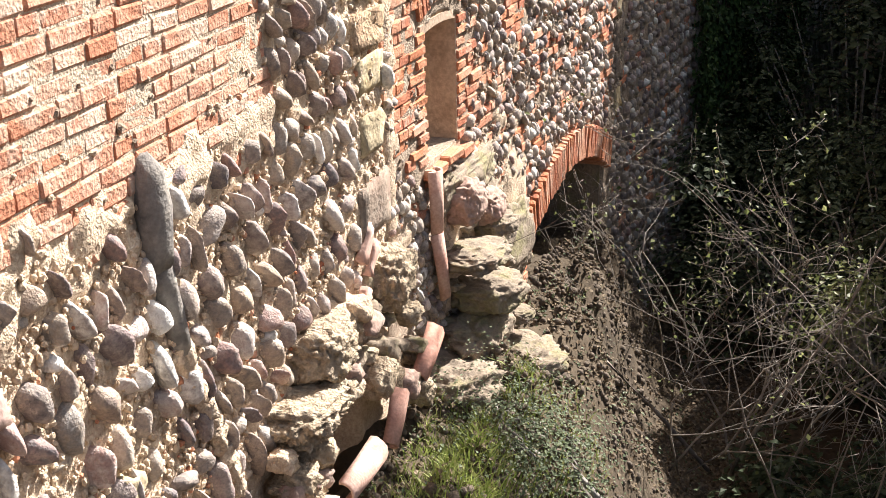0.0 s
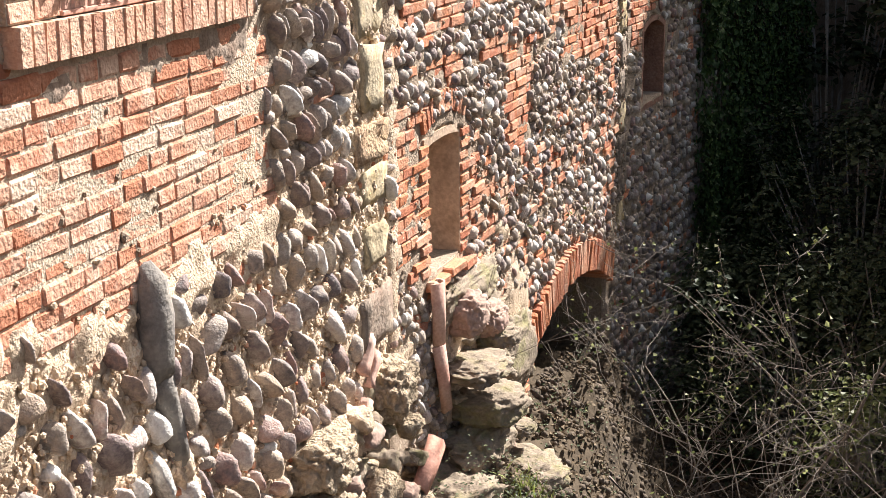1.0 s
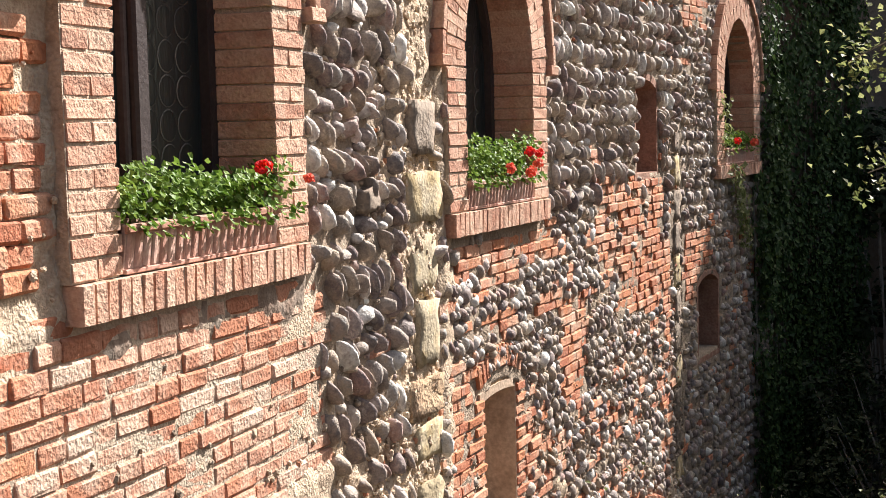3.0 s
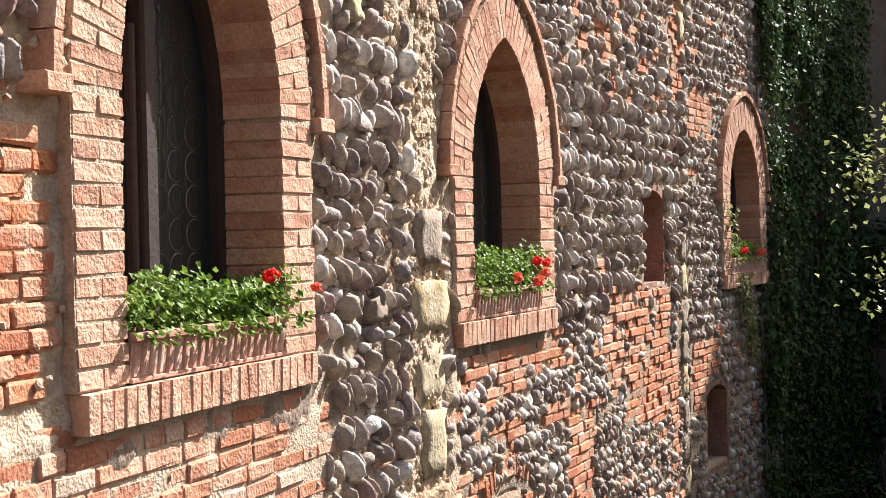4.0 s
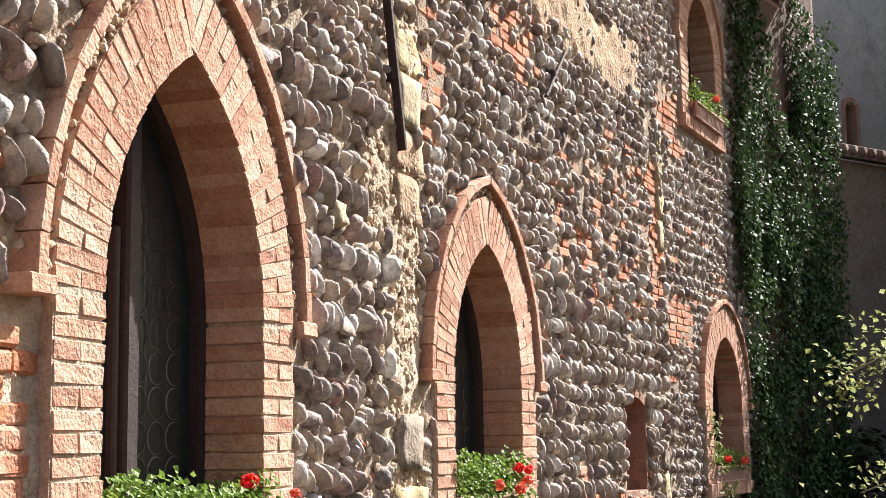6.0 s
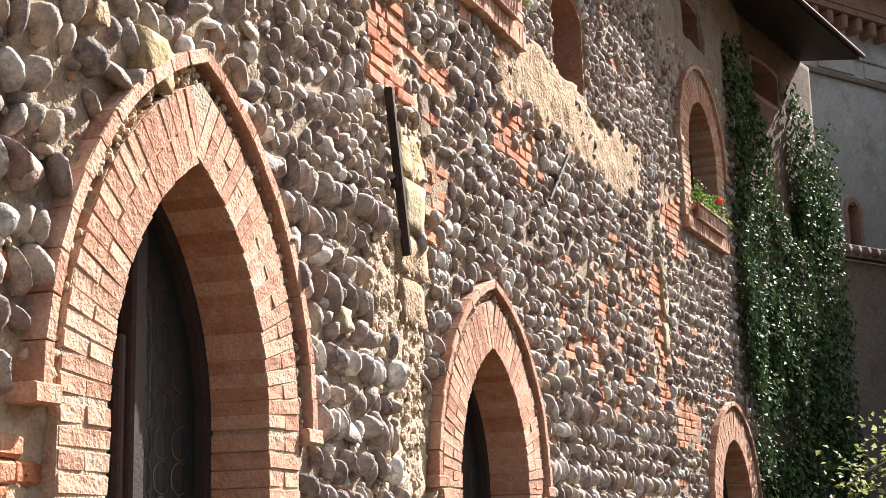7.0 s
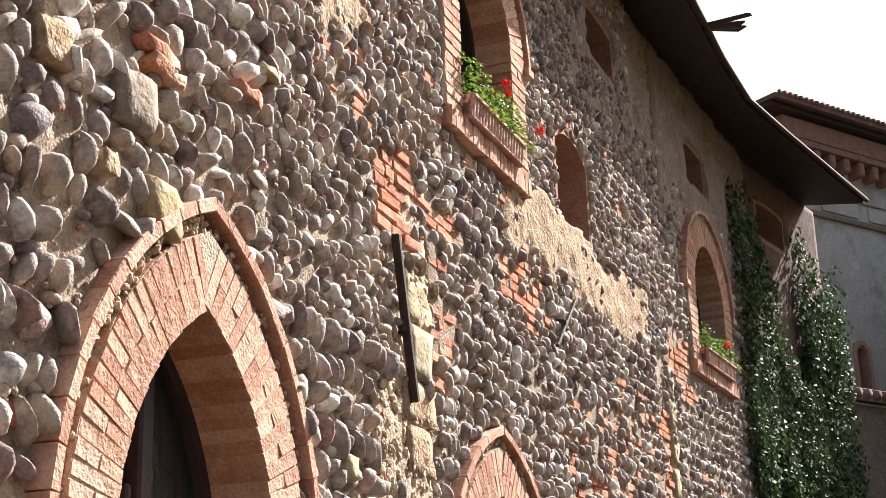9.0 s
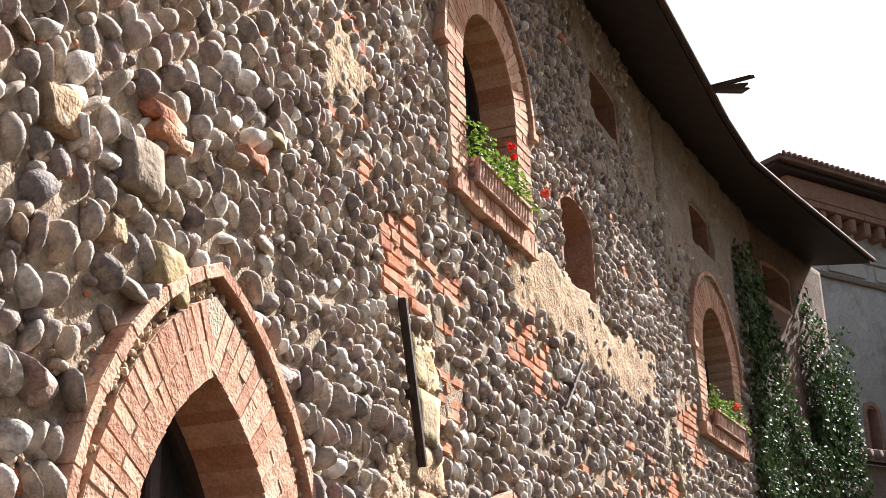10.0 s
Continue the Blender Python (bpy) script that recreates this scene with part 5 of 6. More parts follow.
def half_tile(a, b, r, label, kind="drain tile", seg_a=None, material=TERRACOTTA, name="drain_tile"):
    """A broken half-round drain tile from a to b (s, z, o), with thickness."""
    pa, pb = at(*a), at(*b)
    d = (pb - pa).normalized()
    side = d.cross(Vector((1, 0, 0))).normalized()
    out = side.cross(d).normalized()
    if out.x < 0:
        out = -out
    V, F = [], []
    n = 9
    for j, p in enumerate((pa, pa.lerp(pb, 0.5) + out * 0.004, pb)):
        rr = r * (1.08, 1.0, 0.92)[j]
        for i in range(n):
            w = math.pi * (i / (n - 1)) * 1.1 - 0.05 * math.pi
            e = side * math.cos(w) + out * math.sin(w)
            V.append(tuple(p + e * rr + d * 0.012 * noise.noise(Vector((w * 3, j, r * 90)))))
            V.append(tuple(p + e * (rr - 0.014)))
    for j in range(2):
        for i in range(n - 1):
            k = (j * n + i) * 2
            m = ((j + 1) * n + i) * 2
            F += [(k, k + 2, m + 2, m), (k + 1, m + 1, m + 3, k + 3)]
    for j in (0, 2):
        for i in range(n - 1):
            k = (j * n + i) * 2
            F.append((k, k + 1, k + 3, k + 2) if j == 0 else (k, k + 2, k + 3, k + 1))
    for i in (0, n - 1):
        for j in range(2):
            k, m = (j * n + i) * 2, ((j + 1) * n + i) * 2
            F.append((k, m, m + 1, k + 1))
    ob = put(name, mesh_of(name, V, F, True), material, None, label, kind, group="old drain")
    return ob


half_tile((7.47, 2.31, 0.05), (7.49, 1.93, 0.05), 0.055, "upright terracotta drain tile below the niche")
half_tile((7.48, 1.93, 0.05), (7.56, 1.5, 0.07), 0.05, "upright terracotta drain tile with chipped edge")
half_tile((7.0, 1.52, 0.2), (6.68, 1.36, 0.21), 0.07, "sloping terracotta drain tile half sunk in earth")
half_tile((6.4, 1.42, 0.2), (6.2, 1.2, 0.21), 0.065, "broken terracotta drain tile along the wall foot")
half_tile((6.02, 1.26, 0.2), (5.52, 1.28, 0.22), 0.075, "long terracotta drain tile along the wall foot")
for k, (s, z, oo, ds, dz, tn) in enumerate(((6.2, 1.95, 0.1, 0.2, 0.07, 0.9), (6.45, 2.2, 0.04, 0.22, 0.06, 0.8), (6.52, 2.1, 0.04, 0.2, 0.06, 0.9))):
    ob = rough_block("broken_tile", None, s, z, oo, ds, dz, 0.045, TERRACOTTA, k * 5.3, turn=tn, label="broken flat piece of terracotta in the rubble", rough=0.009)
    tagged(ob, category="tile", group="broken tiles")
# cement drain stump on the cobbles
def stump():
    ob = empty("drain_stump", "broken grey cement drain stump stuck to the cobbles", "drain pipe")
    pts = [(4.30, 3.26), (4.32, 3.2), (4.335, 3.05), (4.35, 2.9), (4.365, 2.84)]
    V, F = tube([at(s, z, 0.02 + 0.01 * math.sin(k)) for k, (s, z) in enumerate(pts)], [0.03, 0.062, 0.072, 0.07, 0.066], 14)
    V = [tuple(Vector(p) + Vector((noise.noise(Vector(p) * 16), noise.noise(Vector(p) * 16 + Vector((9, 0, 0))), noise.noise(Vector(p) * 16 + Vector((0, 9, 0))))) * 0.026) for p in V]
    put("upper_pipe", mesh_of("upper_pipe", V, F, True), GREY_WOOD, ob, "rough grey cement pipe with a broken top")
    V, F = tube([at(s, z, 0.01) for s, z in ((4.365, 2.86), (4.41, 2.72), (4.455, 2.58), (4.5, 2.43))], [0.056, 0.054, 0.05, 0.045], 12)
    V = [tuple(Vector(p) + Vector((noise.noise(Vector(p) * 20), 0, noise.noise(Vector(p) * 20 + Vector((0, 9, 0))))) * 0.01) for p in V]
    put("lower_pipe", mesh_of("lower_pipe", V, F, True), GREY_WOOD, ob, "ribbed greyish lower pipe")
    return ob


stump()
for k in range(9):
    t = k / 8
    rock(4.5 + 0.36 * t, 2.4 - 0.74 * t, 0.01, 0.045, 0.065, 0.045, 80 + k * 2.3, MORTAR, "lump of white mortar along the old drain", sub=3, amp=0.4)


# iron wall anchors
def anchor(a, b, label, r=0.022):
    ob = empty("wall_anchor", label, "wall anchor", group="iron wall anchors")
    pa, pb = at(*a, 0.06), at(*b, 0.06)
    d = (pb - pa)
    m = Matrix.Translation((pa + pb) / 2) @ d.to_track_quat("Z", "X").to_matrix().to_4x4()
    part("bar", box_bm(r * 2, r * 2.4, d.length, 0.006, m), IRON, ob, "dark rusty iron bar")
    mid = pa.lerp(pb, 0.55)
    part("tie_eye", box_bm(0.1, 0.07, 0.08, 0.012, Matrix.Translation(mid - Vector((0.04, 0, 0)))), IRON, ob, "iron eye of the tie")
    return ob


anchor((6.26, 6.86), (6.48, 6.05), "long rusty iron wall anchor set upright", 0.018)
anchor((9.43, 7.32), (8.94, 6.88), "slanting rusty iron wall anchor", 0.011)
# lead bracket and broken gutter board on the eave
br = empty("gutter_bracket", "splintered dark board sticking out of the eave", "bracket")
c = at(11.95, 10.46, 0.66)
for k, (dx, dy, dz, ln, w) in enumerate(((0.1, 0.1, 0.05, 0.62, 0.1), (0.05, -0.15, 0.1, 0.42, 0.1), (0.12, 0.2, -0.02, 0.5, 0.07))):
    d = Vector((0.5, 0.8 - 0.5 * k, 0.25 - 0.15 * k)).normalized()
    part("splinter", box_bm(w, 0.02, ln, 0.006, Matrix.Translation(c + d * ln / 2) @ d.to_track_quat("Z", "Y").to_matrix().to_4x4(), rough=0.01, seed=k), DARK_WOOD, br)

# ------------------------------------------------ ivy on the far wall
def ivy():
    rng = random.Random(77)
    ob = empty("ivy", "dense dark glossy ivy climbing the plastered castle wall", "ivy")
    lit = []
    tries = 0
    while len(lit) < 30000 and tries < 170000:
        tries += 1
        s, z = rng.uniform(14.9, 19.05), rng.uniform(-0.8, 10.2)
        left = 15.0 + 0.25 * n2(0, z, 1.0, 3.0) + max(0, (z - 6.0)) * 0.04
        if 4.1 < z < 6.2:
            left = max(left, 15.35)
        gap = s > 15.95 + 0.5 * max(0.0, 10.0 - z) and s < 17.4 and z > 8.3 - 0.4 * n2(s, z, 2, 1)
        dens = 0.62 + 0.6 * n2(s, z, 1.1, 60.0) - (0.0 if z < 9.3 else (z - 9.3) * 0.5)
        if s > 17.9:
            dens -= 0.02 + max(0.0, z - 9.4) * 0.35
        if s < left or gap or rng.random() > dens:
            continue
        if in_opening(s, z, 0.03):
            continue
        o = rng.uniform(0.02, 0.2) + 0.09 * n2(s, z, 2.0, 70.0)
        seg = seg_of(s)
        p = at(s, z, o)
        nrm = SEG_M[seg].to_3x3() @ Vector((1.0, rng.gauss(0, 0.45), rng.gauss(0.25, 0.45)))
        lit.append((p, nrm))
    v, f = leaf_cloud(lit, 0.07, rng)
    tagged(put("leaves", mesh_of("leaves", v, f), IVY, ob, "dark glossy ivy leaves"), kind="stuff")
    for k in range(16):
        s, z = rng.uniform(15.3, 18.4), -0.8
        pts = []
        while z < rng.uniform(7.5, 9.6):
            pts.append(at(s, z, 0.03))
            s += rng.uniform(-0.1, 0.1)
            s = min(max(s, 15.1), 18.6)
            z += 0.4
        v, f = tube(pts, [0.02 - 0.012 * i / len(pts) for i in range(len(pts))], 5)
        put("stem", mesh_of("stem", v, f, True), BARK, ob)
    # a thinner curtain trailing beside the far lower window
    hang = empty("ivy_trail", "pale trailing creeper hanging beside the far window", "ivy")
    pl = []
    for i in range(420):
        t = rng.random()
        s = 13.75 + 0.9 * t + rng.gauss(0, 0.09)
        z = 4.75 - 1.35 * t + rng.gauss(0, 0.12)
        if in_opening(s, z, 0.0):
            continue
        pl.append((at(s, z, rng.uniform(0.05, 0.13)), SEG_M[2].to_3x3() @ Vector((1, rng.gauss(0, 0.5), rng.gauss(0.3, 0.5)))))
    v, f = leaf_cloud(pl, 0.055, rng)
    put("leaves", mesh_of("leaves", v, f), BUSH, hang, "small pale green leaves")


ivy()


# ------------------------------------------------ shrubs, trees and grass
def branching(rng, base, direction, length, radius, depth, out, tips, spread=0.55, droop=0.0, steps=5):
    """Grow one limb and its side shoots: tubes into out, ends into tips."""
    pts, p, d = [Vector(base)], Vector(base), Vector(direction).normalized()
    for i in range(steps):
        d = (d + Vector((rng.gauss(0, 0.13), rng.gauss(0, 0.13), rng.gauss(0.0, 0.1) - droop * i / steps))).normalized()
        p = p + d * length / steps
        pts.append(p.copy())
        tips.append((p.copy(), d.copy(), depth))
    out.append(tube(pts, [radius * (1 - 0.6 * i / steps) for i in range(steps + 1)], 6 if radius > 0.02 else 4))
    if depth > 0:
        for i in range(rng.randint(2, 4)):
            k = rng.randint(1, steps)
            nd = (d + Vector((rng.gauss(0, spread), rng.gauss(0, spread), rng.gauss(0.1, spread)))).normalized()
            branching(rng, pts[k], nd, length * rng.uniform(0.45, 0.72), radius * (1 - 0.55 * k / steps) * 0.68, depth - 1, out, tips, spread, droop, max(3, steps - 1))


def twigging(rng, base, direction, length, radius, depth, out, tips, spread=0.55, droop=0.0, steps=5):
    """Grow one crooked limb and its side shoots: tubes into out, ends into tips."""
    pts, p, d = [Vector(base)], Vector(base), Vector(direction).normalized()
    for i in range(steps):
        d = (d + Vector((rng.gauss(0, 0.2), rng.gauss(0, 0.2), rng.gauss(0.02, 0.15) - droop * i / steps))).normalized()
        p = p + d * length / steps * rng.uniform(0.8, 1.2)
        pts.append(p.copy())
        tips.append((p.copy(), d.copy(), depth))
    out.append(tube(pts, [max(radius * (1 - 0.7 * i / steps), 0.0016) for i in range(steps + 1)], 6 if radius > 0.02 else 4))
    if depth > 0:
        for i in range(rng.randint(2, 4)):
            k = rng.randint(1, steps)
            nd = (d + Vector((rng.gauss(0, spread), rng.gauss(0, spread), rng.gauss(0.05, spread)))).normalized()
            twigging(rng, pts[k], nd, length * rng.uniform(0.4, 0.75), radius * (1 - 0.55 * k / steps) * 0.62, depth - 1, out, tips, spread, droop, max(4, steps - 1))


def merge(pieces):
    V, F = [], []
    for v, f in pieces:
        k = len(V)
        V += list(v)
        F += [tuple(i + k for i in q) for q in f]
    return V, F


def shrub(name, base, seed, height, label, category, stems=6, leaf=BUSH, leaf_size=0.04, leaves=900, radius=0.014, lean=(0, 0, 0), depth=3, spread=0.75, group=""):
    rng = random.Random(seed)
    ob = empty(name, label, category, group=group)
    out, tips = [], []
    for i in range(stems - 1):
        w = rng.uniform(0, 6.28)
        d = Vector((math.cos(w) * 0.5, math.sin(w) * 0.5, 1)) + Vector(lean)
        twigging(rng, Vector(base) + Vector((rng.gauss(0, 0.1), rng.gauss(0, 0.1), 0)), d, height * rng.uniform(0.6, 0.95), radius * rng.uniform(0.7, 1.2), depth, out, tips, spread)
    v, f = merge(out)
    put("wood", mesh_of("wood", v, f, True), TWIG, ob, "thin grey branching twigs")
    ends = [t for t in tips if t[2] <= 1]
    pl = []
    for i in range(leaves):
        p, d, _ = rng.choice(ends)
        q = p + Vector((rng.gauss(0, 0.05), rng.gauss(0, 0.05), rng.gauss(0, 0.05)))
        pl.append((q, Vector((rng.gauss(0.3, 0.6), rng.gauss(-0.2, 0.6), rng.gauss(0.6, 0.5)))))
    if pl:
        v, f = leaf_cloud(pl, leaf_size * 0.8, rng)
        put("leaves", mesh_of("leaves", v, f), leaf, ob, "small scattered leaves", kind="stuff")
    return ob


# light bare-twigged bushes standing in the ditch before the shade
shrub("shrub", (-1.0, 10.4, -0.95), 4, 3.2, "tall twiggy shrub with sparse young leaves in the ditch", "shrub", 5, BUSH, 0.05, 260, 0.020, depth=4, group="ditch shrubs")
shrub("shrub", (-0.5, 9.9, -1.0), 8, 3.0, "bare thin-twigged shrub with a few pale leaves", "shrub", 4, BUSH, 0.05, 200, 0.016, depth=4, group="ditch shrubs")
shrub("shrub", (-1.35, 9.6, -0.6), 15, 2.4, "scrubby thin shrub beside the rubble slope", "shrub", 4, BUSH, 0.035, 200, 0.011, (0.1, 0, 0), depth=4, group="ditch shrubs")
shrub("shrub", (-1.55, 11.0, -0.6), 23, 1.9, "low scrub in front of the brick arch", "shrub", 4, BUSH, 0.035, 220, 0.010, depth=4, group="ditch shrubs")
shrub("shrub", (-0.15, 8.9, -1.0), 29, 2.7, "low bare shrub leaning over the ditch floor", "shrub", 4, BUSH, 0.04, 160, 0.012, (0.2, -0.1, 0), depth=4, group="ditch shrubs")


def thicket(base, size, seed, count, leaf, leaf_size, label, name="bush"):
    """A leafy mass of uneven clumps on short stems."""
    rng = random.Random(seed)
    ob = empty(name, label, "bush", group="ditch thicket")
    out, pl = [], []
    clumps = [(Vector(base) + Vector((rng.uniform(-1, 1) * size[0], rng.uniform(-1, 1) * size[1], rng.uniform(0.1, 1) * size[2])), rng.uniform(0.25, 0.6)) for _ in range(int(count / 110))]
    for c, r in clumps:
        out.append(tube([Vector(base) + Vector((rng.gauss(0, 0.15), rng.gauss(0, 0.15), -0.2)), (Vector(base) + c) / 2 + Vector((0, 0, 0.1)), c], [0.025, 0.015, 0.006], 5))
        for i in range(110):
            d = Vector((rng.gauss(0, 1), rng.gauss(0, 1), rng.gauss(0, 0.8))).normalized() * r * rng.uniform(0.3, 1.0)
            pl.append((c + d, d + Vector((0, 0, 0.4))))
    v, f = merge(out)
    put("wood", mesh_of("wood", v, f, True), BARK, ob)
    v, f = leaf_cloud(pl, leaf_size, rng)
    put("leaves", mesh_of("leaves", v, f), leaf, ob, "dense dark leaves", kind="stuff")


# ditch bushes wear leaves darkened for the shade they stand in
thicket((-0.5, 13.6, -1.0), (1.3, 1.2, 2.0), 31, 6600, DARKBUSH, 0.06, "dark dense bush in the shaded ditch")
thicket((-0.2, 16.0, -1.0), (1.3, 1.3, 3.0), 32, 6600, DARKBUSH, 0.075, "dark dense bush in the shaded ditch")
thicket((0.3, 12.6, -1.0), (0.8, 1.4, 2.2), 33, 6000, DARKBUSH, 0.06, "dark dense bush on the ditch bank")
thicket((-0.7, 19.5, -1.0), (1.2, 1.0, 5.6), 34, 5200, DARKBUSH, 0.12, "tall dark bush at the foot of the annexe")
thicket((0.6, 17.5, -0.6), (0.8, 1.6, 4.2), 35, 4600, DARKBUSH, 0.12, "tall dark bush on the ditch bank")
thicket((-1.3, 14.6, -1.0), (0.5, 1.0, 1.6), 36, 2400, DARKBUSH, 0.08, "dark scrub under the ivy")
# hedges out of view, added to throw shade on the ditch floor
thicket((1.75, 15.6, -0.2), (0.55, 1.2, 4.9), 44, 7000, DARKBUSH, 0.2, "unseen tall hedge added on the ditch bank to block the sun", "hedge")
thicket((1.85, 17.8, -0.2), (0.55, 1.3, 5.4), 45, 4800, DARKBUSH, 0.2, "unseen tall hedge added on the ditch bank to block the sun", "hedge")
thicket((1.7, 20.2, -0.2), (0.6, 1.3, 6.4), 46, 4800, DARKBUSH, 0.2, "unseen tall hedge added on the ditch bank to block the sun", "hedge")
thicket((1.75, 13.2, -0.3), (0.55, 1.6, 3.7), 47, 7800, DARKBUSH, 0.2, "unseen hedge added on the ditch bank to block the sun", "hedge")
thicket((1.7, 11.0, -0.4), (0.5, 1.3, 3.0), 48, 6400, DARKBUSH, 0.18, "unseen low hedge added on the ditch bank to block the sun", "hedge")
thicket((-0.08, 10.6, 0.2), (0.14, 0.25, 0.55), 38, 700, BUSH, 0.05, "light green sapling among the dark scrub")


def tree(base, height, crown, seed, label, leaves=7000, leaf=IVY, leaf_size=0.2):
    rng = random.Random(seed)
    ob = empty("tree", label, "tree", group="bank trees")
    base = Vector(base)
    out, tips = [], []
    trunk = [base + Vector((0.12 * math.sin(i), 0.1 * math.cos(i * 1.7), height * 0.55 * i / 6)) for i in range(7)]
    out.append(tube(trunk, [0.24 - 0.02 * i for i in range(7)], 10))
    for i in range(10):
        w = 6.28 * i / 10 + rng.uniform(-0.3, 0.3)
        branching(rng, trunk[rng.randint(2, 6)], (math.cos(w), math.sin(w), rng.uniform(0.2, 0.9)), crown[0] * rng.uniform(0.7, 1.0), 0.09, 2, out, tips)
    v, f = merge(out)
    put("trunk", mesh_of("trunk", v, f, True), BARK, ob, "grey-brown trunk and limbs")
    c = base + Vector((0, 0, height - crown[2]))
    pl = []
    centres = []
    for i in range(130):
        d = Vector((rng.gauss(0, 1), rng.gauss(0, 1), rng.gauss(0, 1))).normalized() * rng.uniform(0.35, 1.0)
        centres.append((c + Vector((d.x * crown[0], d.y * crown[1], d.z * crown[2])), rng.uniform(0.5, 1.0)))
    for i in range(leaves):
        q, r = rng.choice(centres)
        d = Vector((rng.gauss(0, 1), rng.gauss(0, 1), rng.gauss(0, 1))).normalized() * r * rng.random() ** 0.5
        pl.append((q + d, Vector((rng.gauss(0, 0.6), rng.gauss(0, 0.6), 1))))
    v, f = leaf_cloud(pl, leaf_size, rng)
    put("crown", mesh_of("crown", v, f), leaf, ob, "full green crown", kind="stuff")
    return ob


# bank trees out of view, placed so their crowns shade far wall and ditch
tree((2.5, 24.4, 0.2), 13.6, (2.2, 2.8, 5.6), 51, "unseen tall leafy tree placed on the ditch bank to throw deep shade", 16000, leaf_size=0.24)
tree((4.8, 28.0, 2.0), 13.0, (3.4, 3.4, 5.2), 52, "unseen large leafy tree placed on the ditch bank for its shade", 12000, leaf_size=0.28)
tree((2.4, 22.3, 0.2), 11.0, (1.9, 1.5, 4.9), 53, "unseen leafy tree placed above the hedge for its shade", 13000, leaf_size=0.22)

# sunlit spray of a hanging branch
def spray(path, seed, count, label):
    rng = random.Random(seed)
    ob = empty("branch", label, "branch", group="overhanging branches")
    v, f = tube(path, [0.02, 0.014, 0.008, 0.004], 5)
    put("wood", mesh_of("wood", v, f, True), BARK, ob)
    pl = []
    for i in range(count * 2):
        t = rng.uniform(0.45, 1.0) * (len(path) - 1)
        k = min(int(t), len(path) - 2)
        q = Vector(path[k]).lerp(Vector(path[k + 1]), t - k)
        pl.append((q + Vector((rng.gauss(0, 0.13), rng.gauss(0, 0.12), rng.gauss(-0.02, 0.14))), Vector((rng.gauss(0.3, 0.5), rng.gauss(0.1, 0.5), rng.gauss(0.8, 0.4)))))
    v, f = leaf_cloud(pl, 0.045, rng)
    put("leaves", mesh_of("leaves", v, f), BUSH, ob, "pale sunlit leaves", kind="stuff")


tree((2.7, 10.8, 0.6), 6.6, (1.5, 1.4, 1.7), 54, "young tree on the ditch bank with pale new leaves", 2600, BUSH, 0.1)
spray([(2.7, 10.8, 5.0), (1.2, 10.5, 5.4), (0.0, 10.2, 5.35), (-0.66, 10.0, 5.0)], 61, 300, "sunlit leafy spray hanging from the young bank tree")
spray([(2.7, 10.8, 4.3), (1.2, 10.6, 4.5), (0.1, 10.3, 4.5), (-0.54, 10.1, 4.25)], 62, 240, "sunlit leafy spray hanging from the young bank tree")

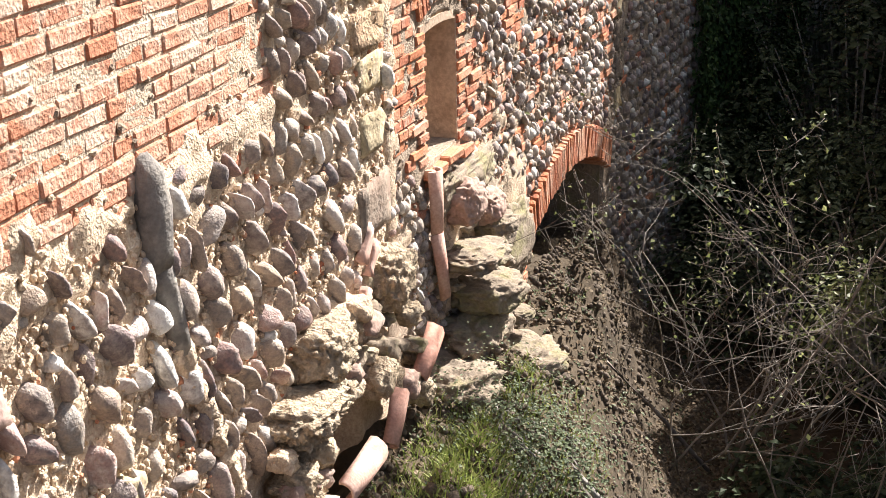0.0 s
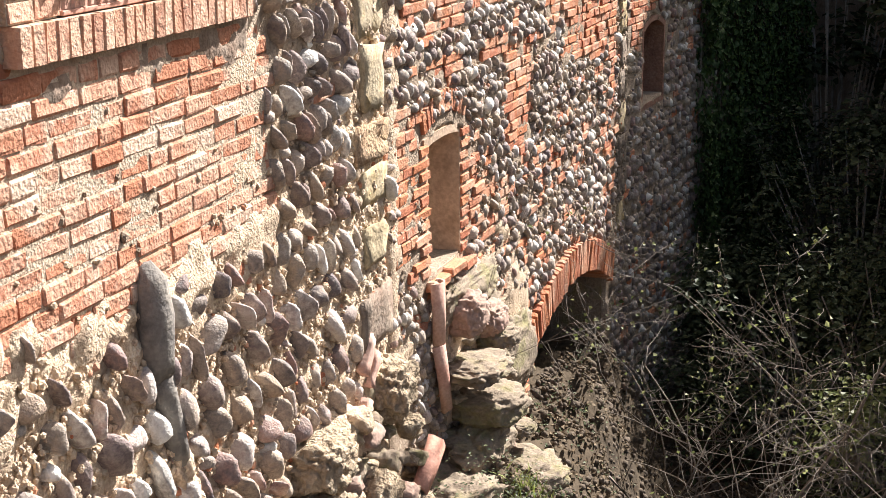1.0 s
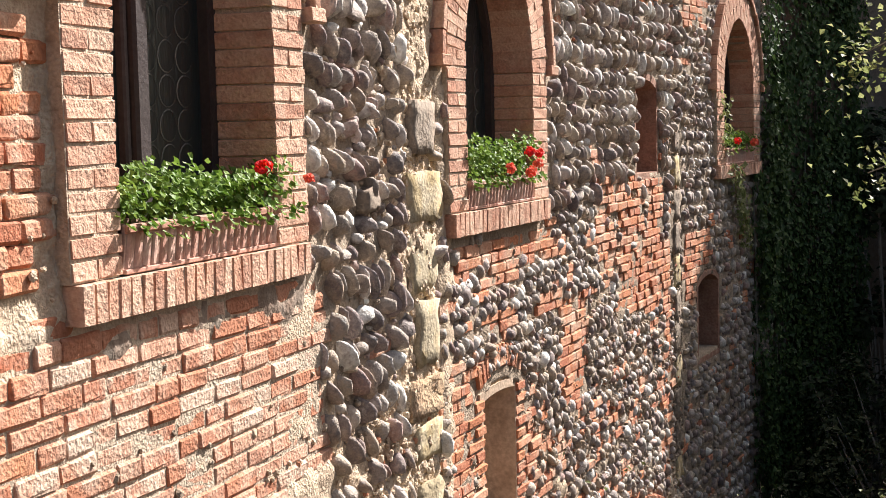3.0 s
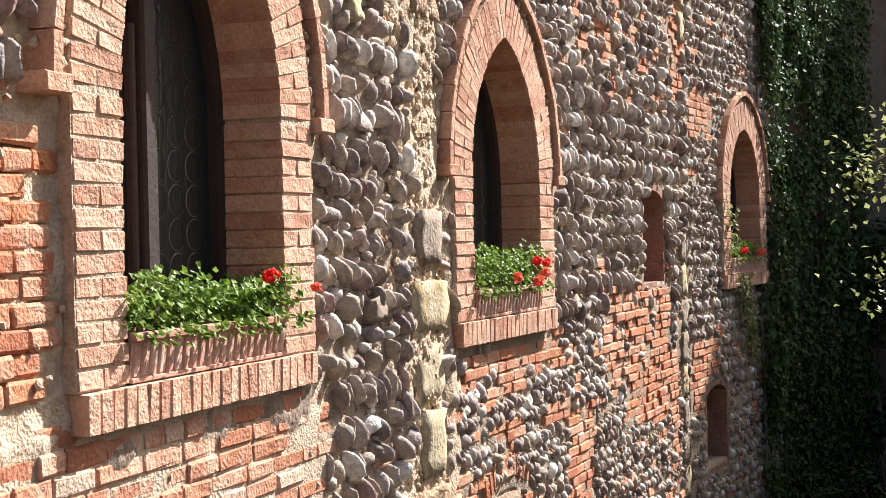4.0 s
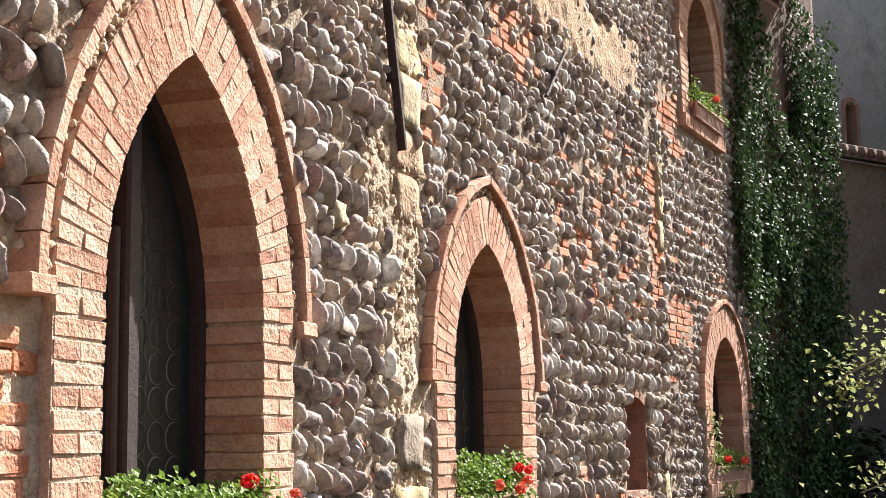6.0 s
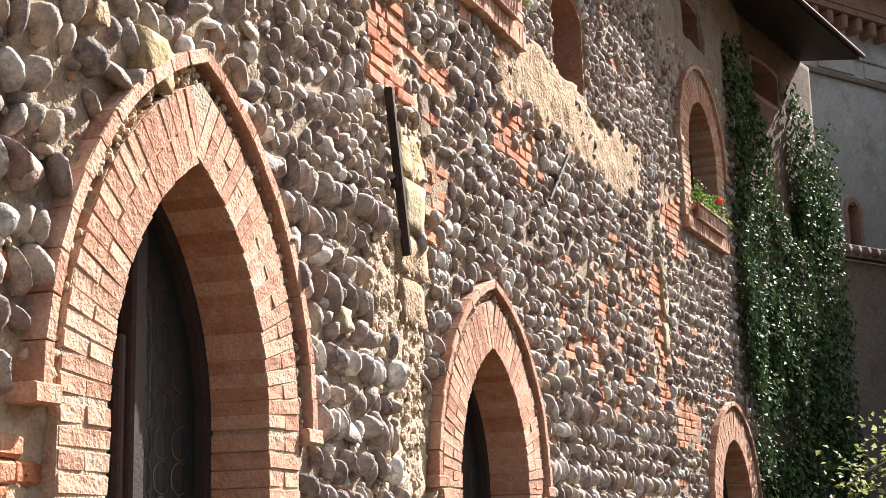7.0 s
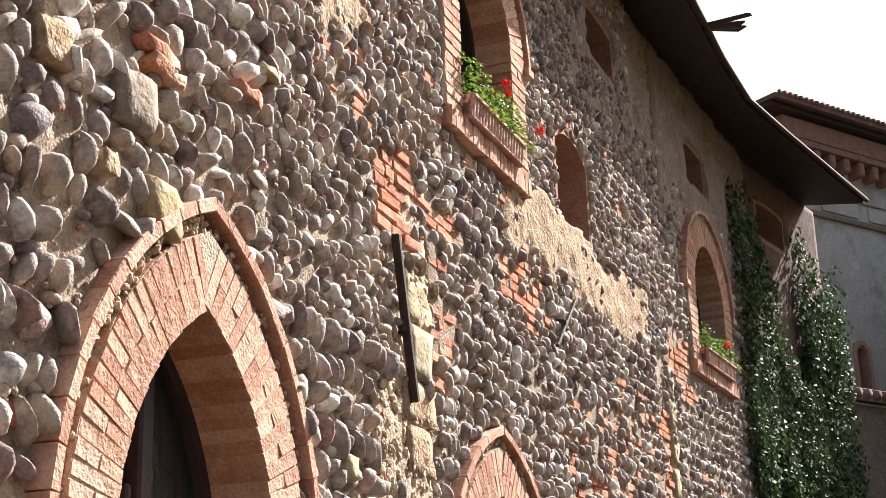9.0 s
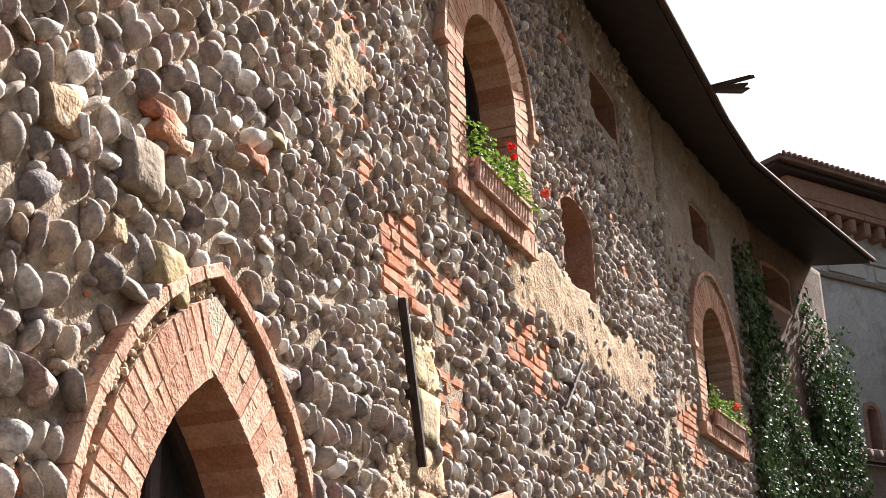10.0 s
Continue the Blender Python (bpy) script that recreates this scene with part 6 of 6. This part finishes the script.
# grass and herbs on the rubble slope
def blades():
    rng = random.Random(91)
    V, F = [], []
    for i in range(24000):
        y = rng.uniform(5.8, 9.0)
        x = -2.3 + rng.random() * 1.5
        dens = 0.85 + 0.8 * n2(x, y, 1.6, 5.0) - max(0.0, (y - 7.1)) * 1.0 - max(0.0, x + 1.5) * 0.8 - max(0, (-1.9 - x)) * 2.0
        if rng.random() > dens:
            continue
        z = ground_z(x, y) - 0.01
        h = rng.uniform(0.04, 0.12)
        w = rng.uniform(0.003, 0.006)
        a = rng.uniform(0, 6.28)
        lx, ly = rng.gauss(0, 0.05), rng.gauss(0, 0.05)
        dx, dy = math.cos(a) * w, math.sin(a) * w
        k = len(V)
        V += [(x - dx, y - dy, z), (x + dx, y + dy, z), (x + dx * 0.7 + lx * 0.4, y + dy * 0.7 + ly * 0.4, z + h * 0.6), (x - dx * 0.7 + lx * 0.4, y - dy * 0.7 + ly * 0.4, z + h * 0.6), (x + lx, y + ly, z + h)]
        F += [(k, k + 1, k + 2, k + 3), (k + 3, k + 2, k + 4)]
    put("grass", mesh_of("grass", V, F), GRASS, None, "yellow-green grass on the rubble slope", "grass", "stuff")
    pl = []
    for i in range(3500):
        y = rng.uniform(5.8, 11.5)
        x = -2.4 + rng.random() * 1.7
        if rng.random() > 0.45 + 0.9 * n2(x, y, 1.9, 25.0):
            continue
        pl.append((Vector((x, y, ground_z(x, y) + rng.random() ** 2 * 0.16)), Vector((rng.gauss(0.2, 0.5), rng.gauss(0, 0.5), 0.8))))
    v, f = leaf_cloud(pl, 0.022, rng)
    put("herbs", mesh_of("herbs", v, f), WEED, None, "low leafy weeds on the rubble slope", "weeds", "stuff")
    pl = []
    for i in range(12000):
        y = rng.uniform(5.6, 12.8)
        x = -2.45 + rng.random() * 1.7
        pl.append((Vector((x, y, ground_z(x, y) + rng.random() ** 3 * 0.05)), Vector((rng.gauss(0.2, 0.5), rng.gauss(0, 0.5), 0.9))))
    v, f = leaf_cloud(pl, 0.034, rng)
    put("leaf_litter", mesh_of("leaf_litter", v, f), LITTER, None, "dry brown leaf litter on the rubble slope", "leaf litter", "stuff")
    # pebbles and crumbs on the slope
    items = []
    for i in range(4200):
        y = rng.uniform(5.5, 12.8)
        x = -2.45 + rng.random() ** 1.4 * 1.6
        r = rng.uniform(0.008, 0.03) * (1.7 if rng.random() < 0.12 else 1.0)
        items.append((y, ground_z(x, y), r, r, r, rng.uniform(0, 3), x, 0.0))
    v, f = join_pebbles(items, PEBBLES_LO, SPH_LO[1])
    put("rubble", mesh_of("rubble", v, f, True), SCREE, None, "small stones and crumbs on the slope", "rubble", "stuff")


blades()
thicket((-1.95, 7.1, 0.75), (0.28, 0.3, 0.26), 41, 4600, WEED, 0.02, "low round grey-green bush on the rubble slope", "bush")
thicket((-1.7, 7.5, 0.5), (0.2, 0.28, 0.16), 42, 1700, WEED, 0.02, "low green bush on the rubble slope", "bush")
# dark-leaved bush added where the ditch floor came out too brightly lit
thicket((0.1, 9.2, -1.0), (0.8, 0.9, 0.5), 43, 3400, DARKBUSH, 0.07, "low dark bush added to darken the lit ditch floor", "bush")
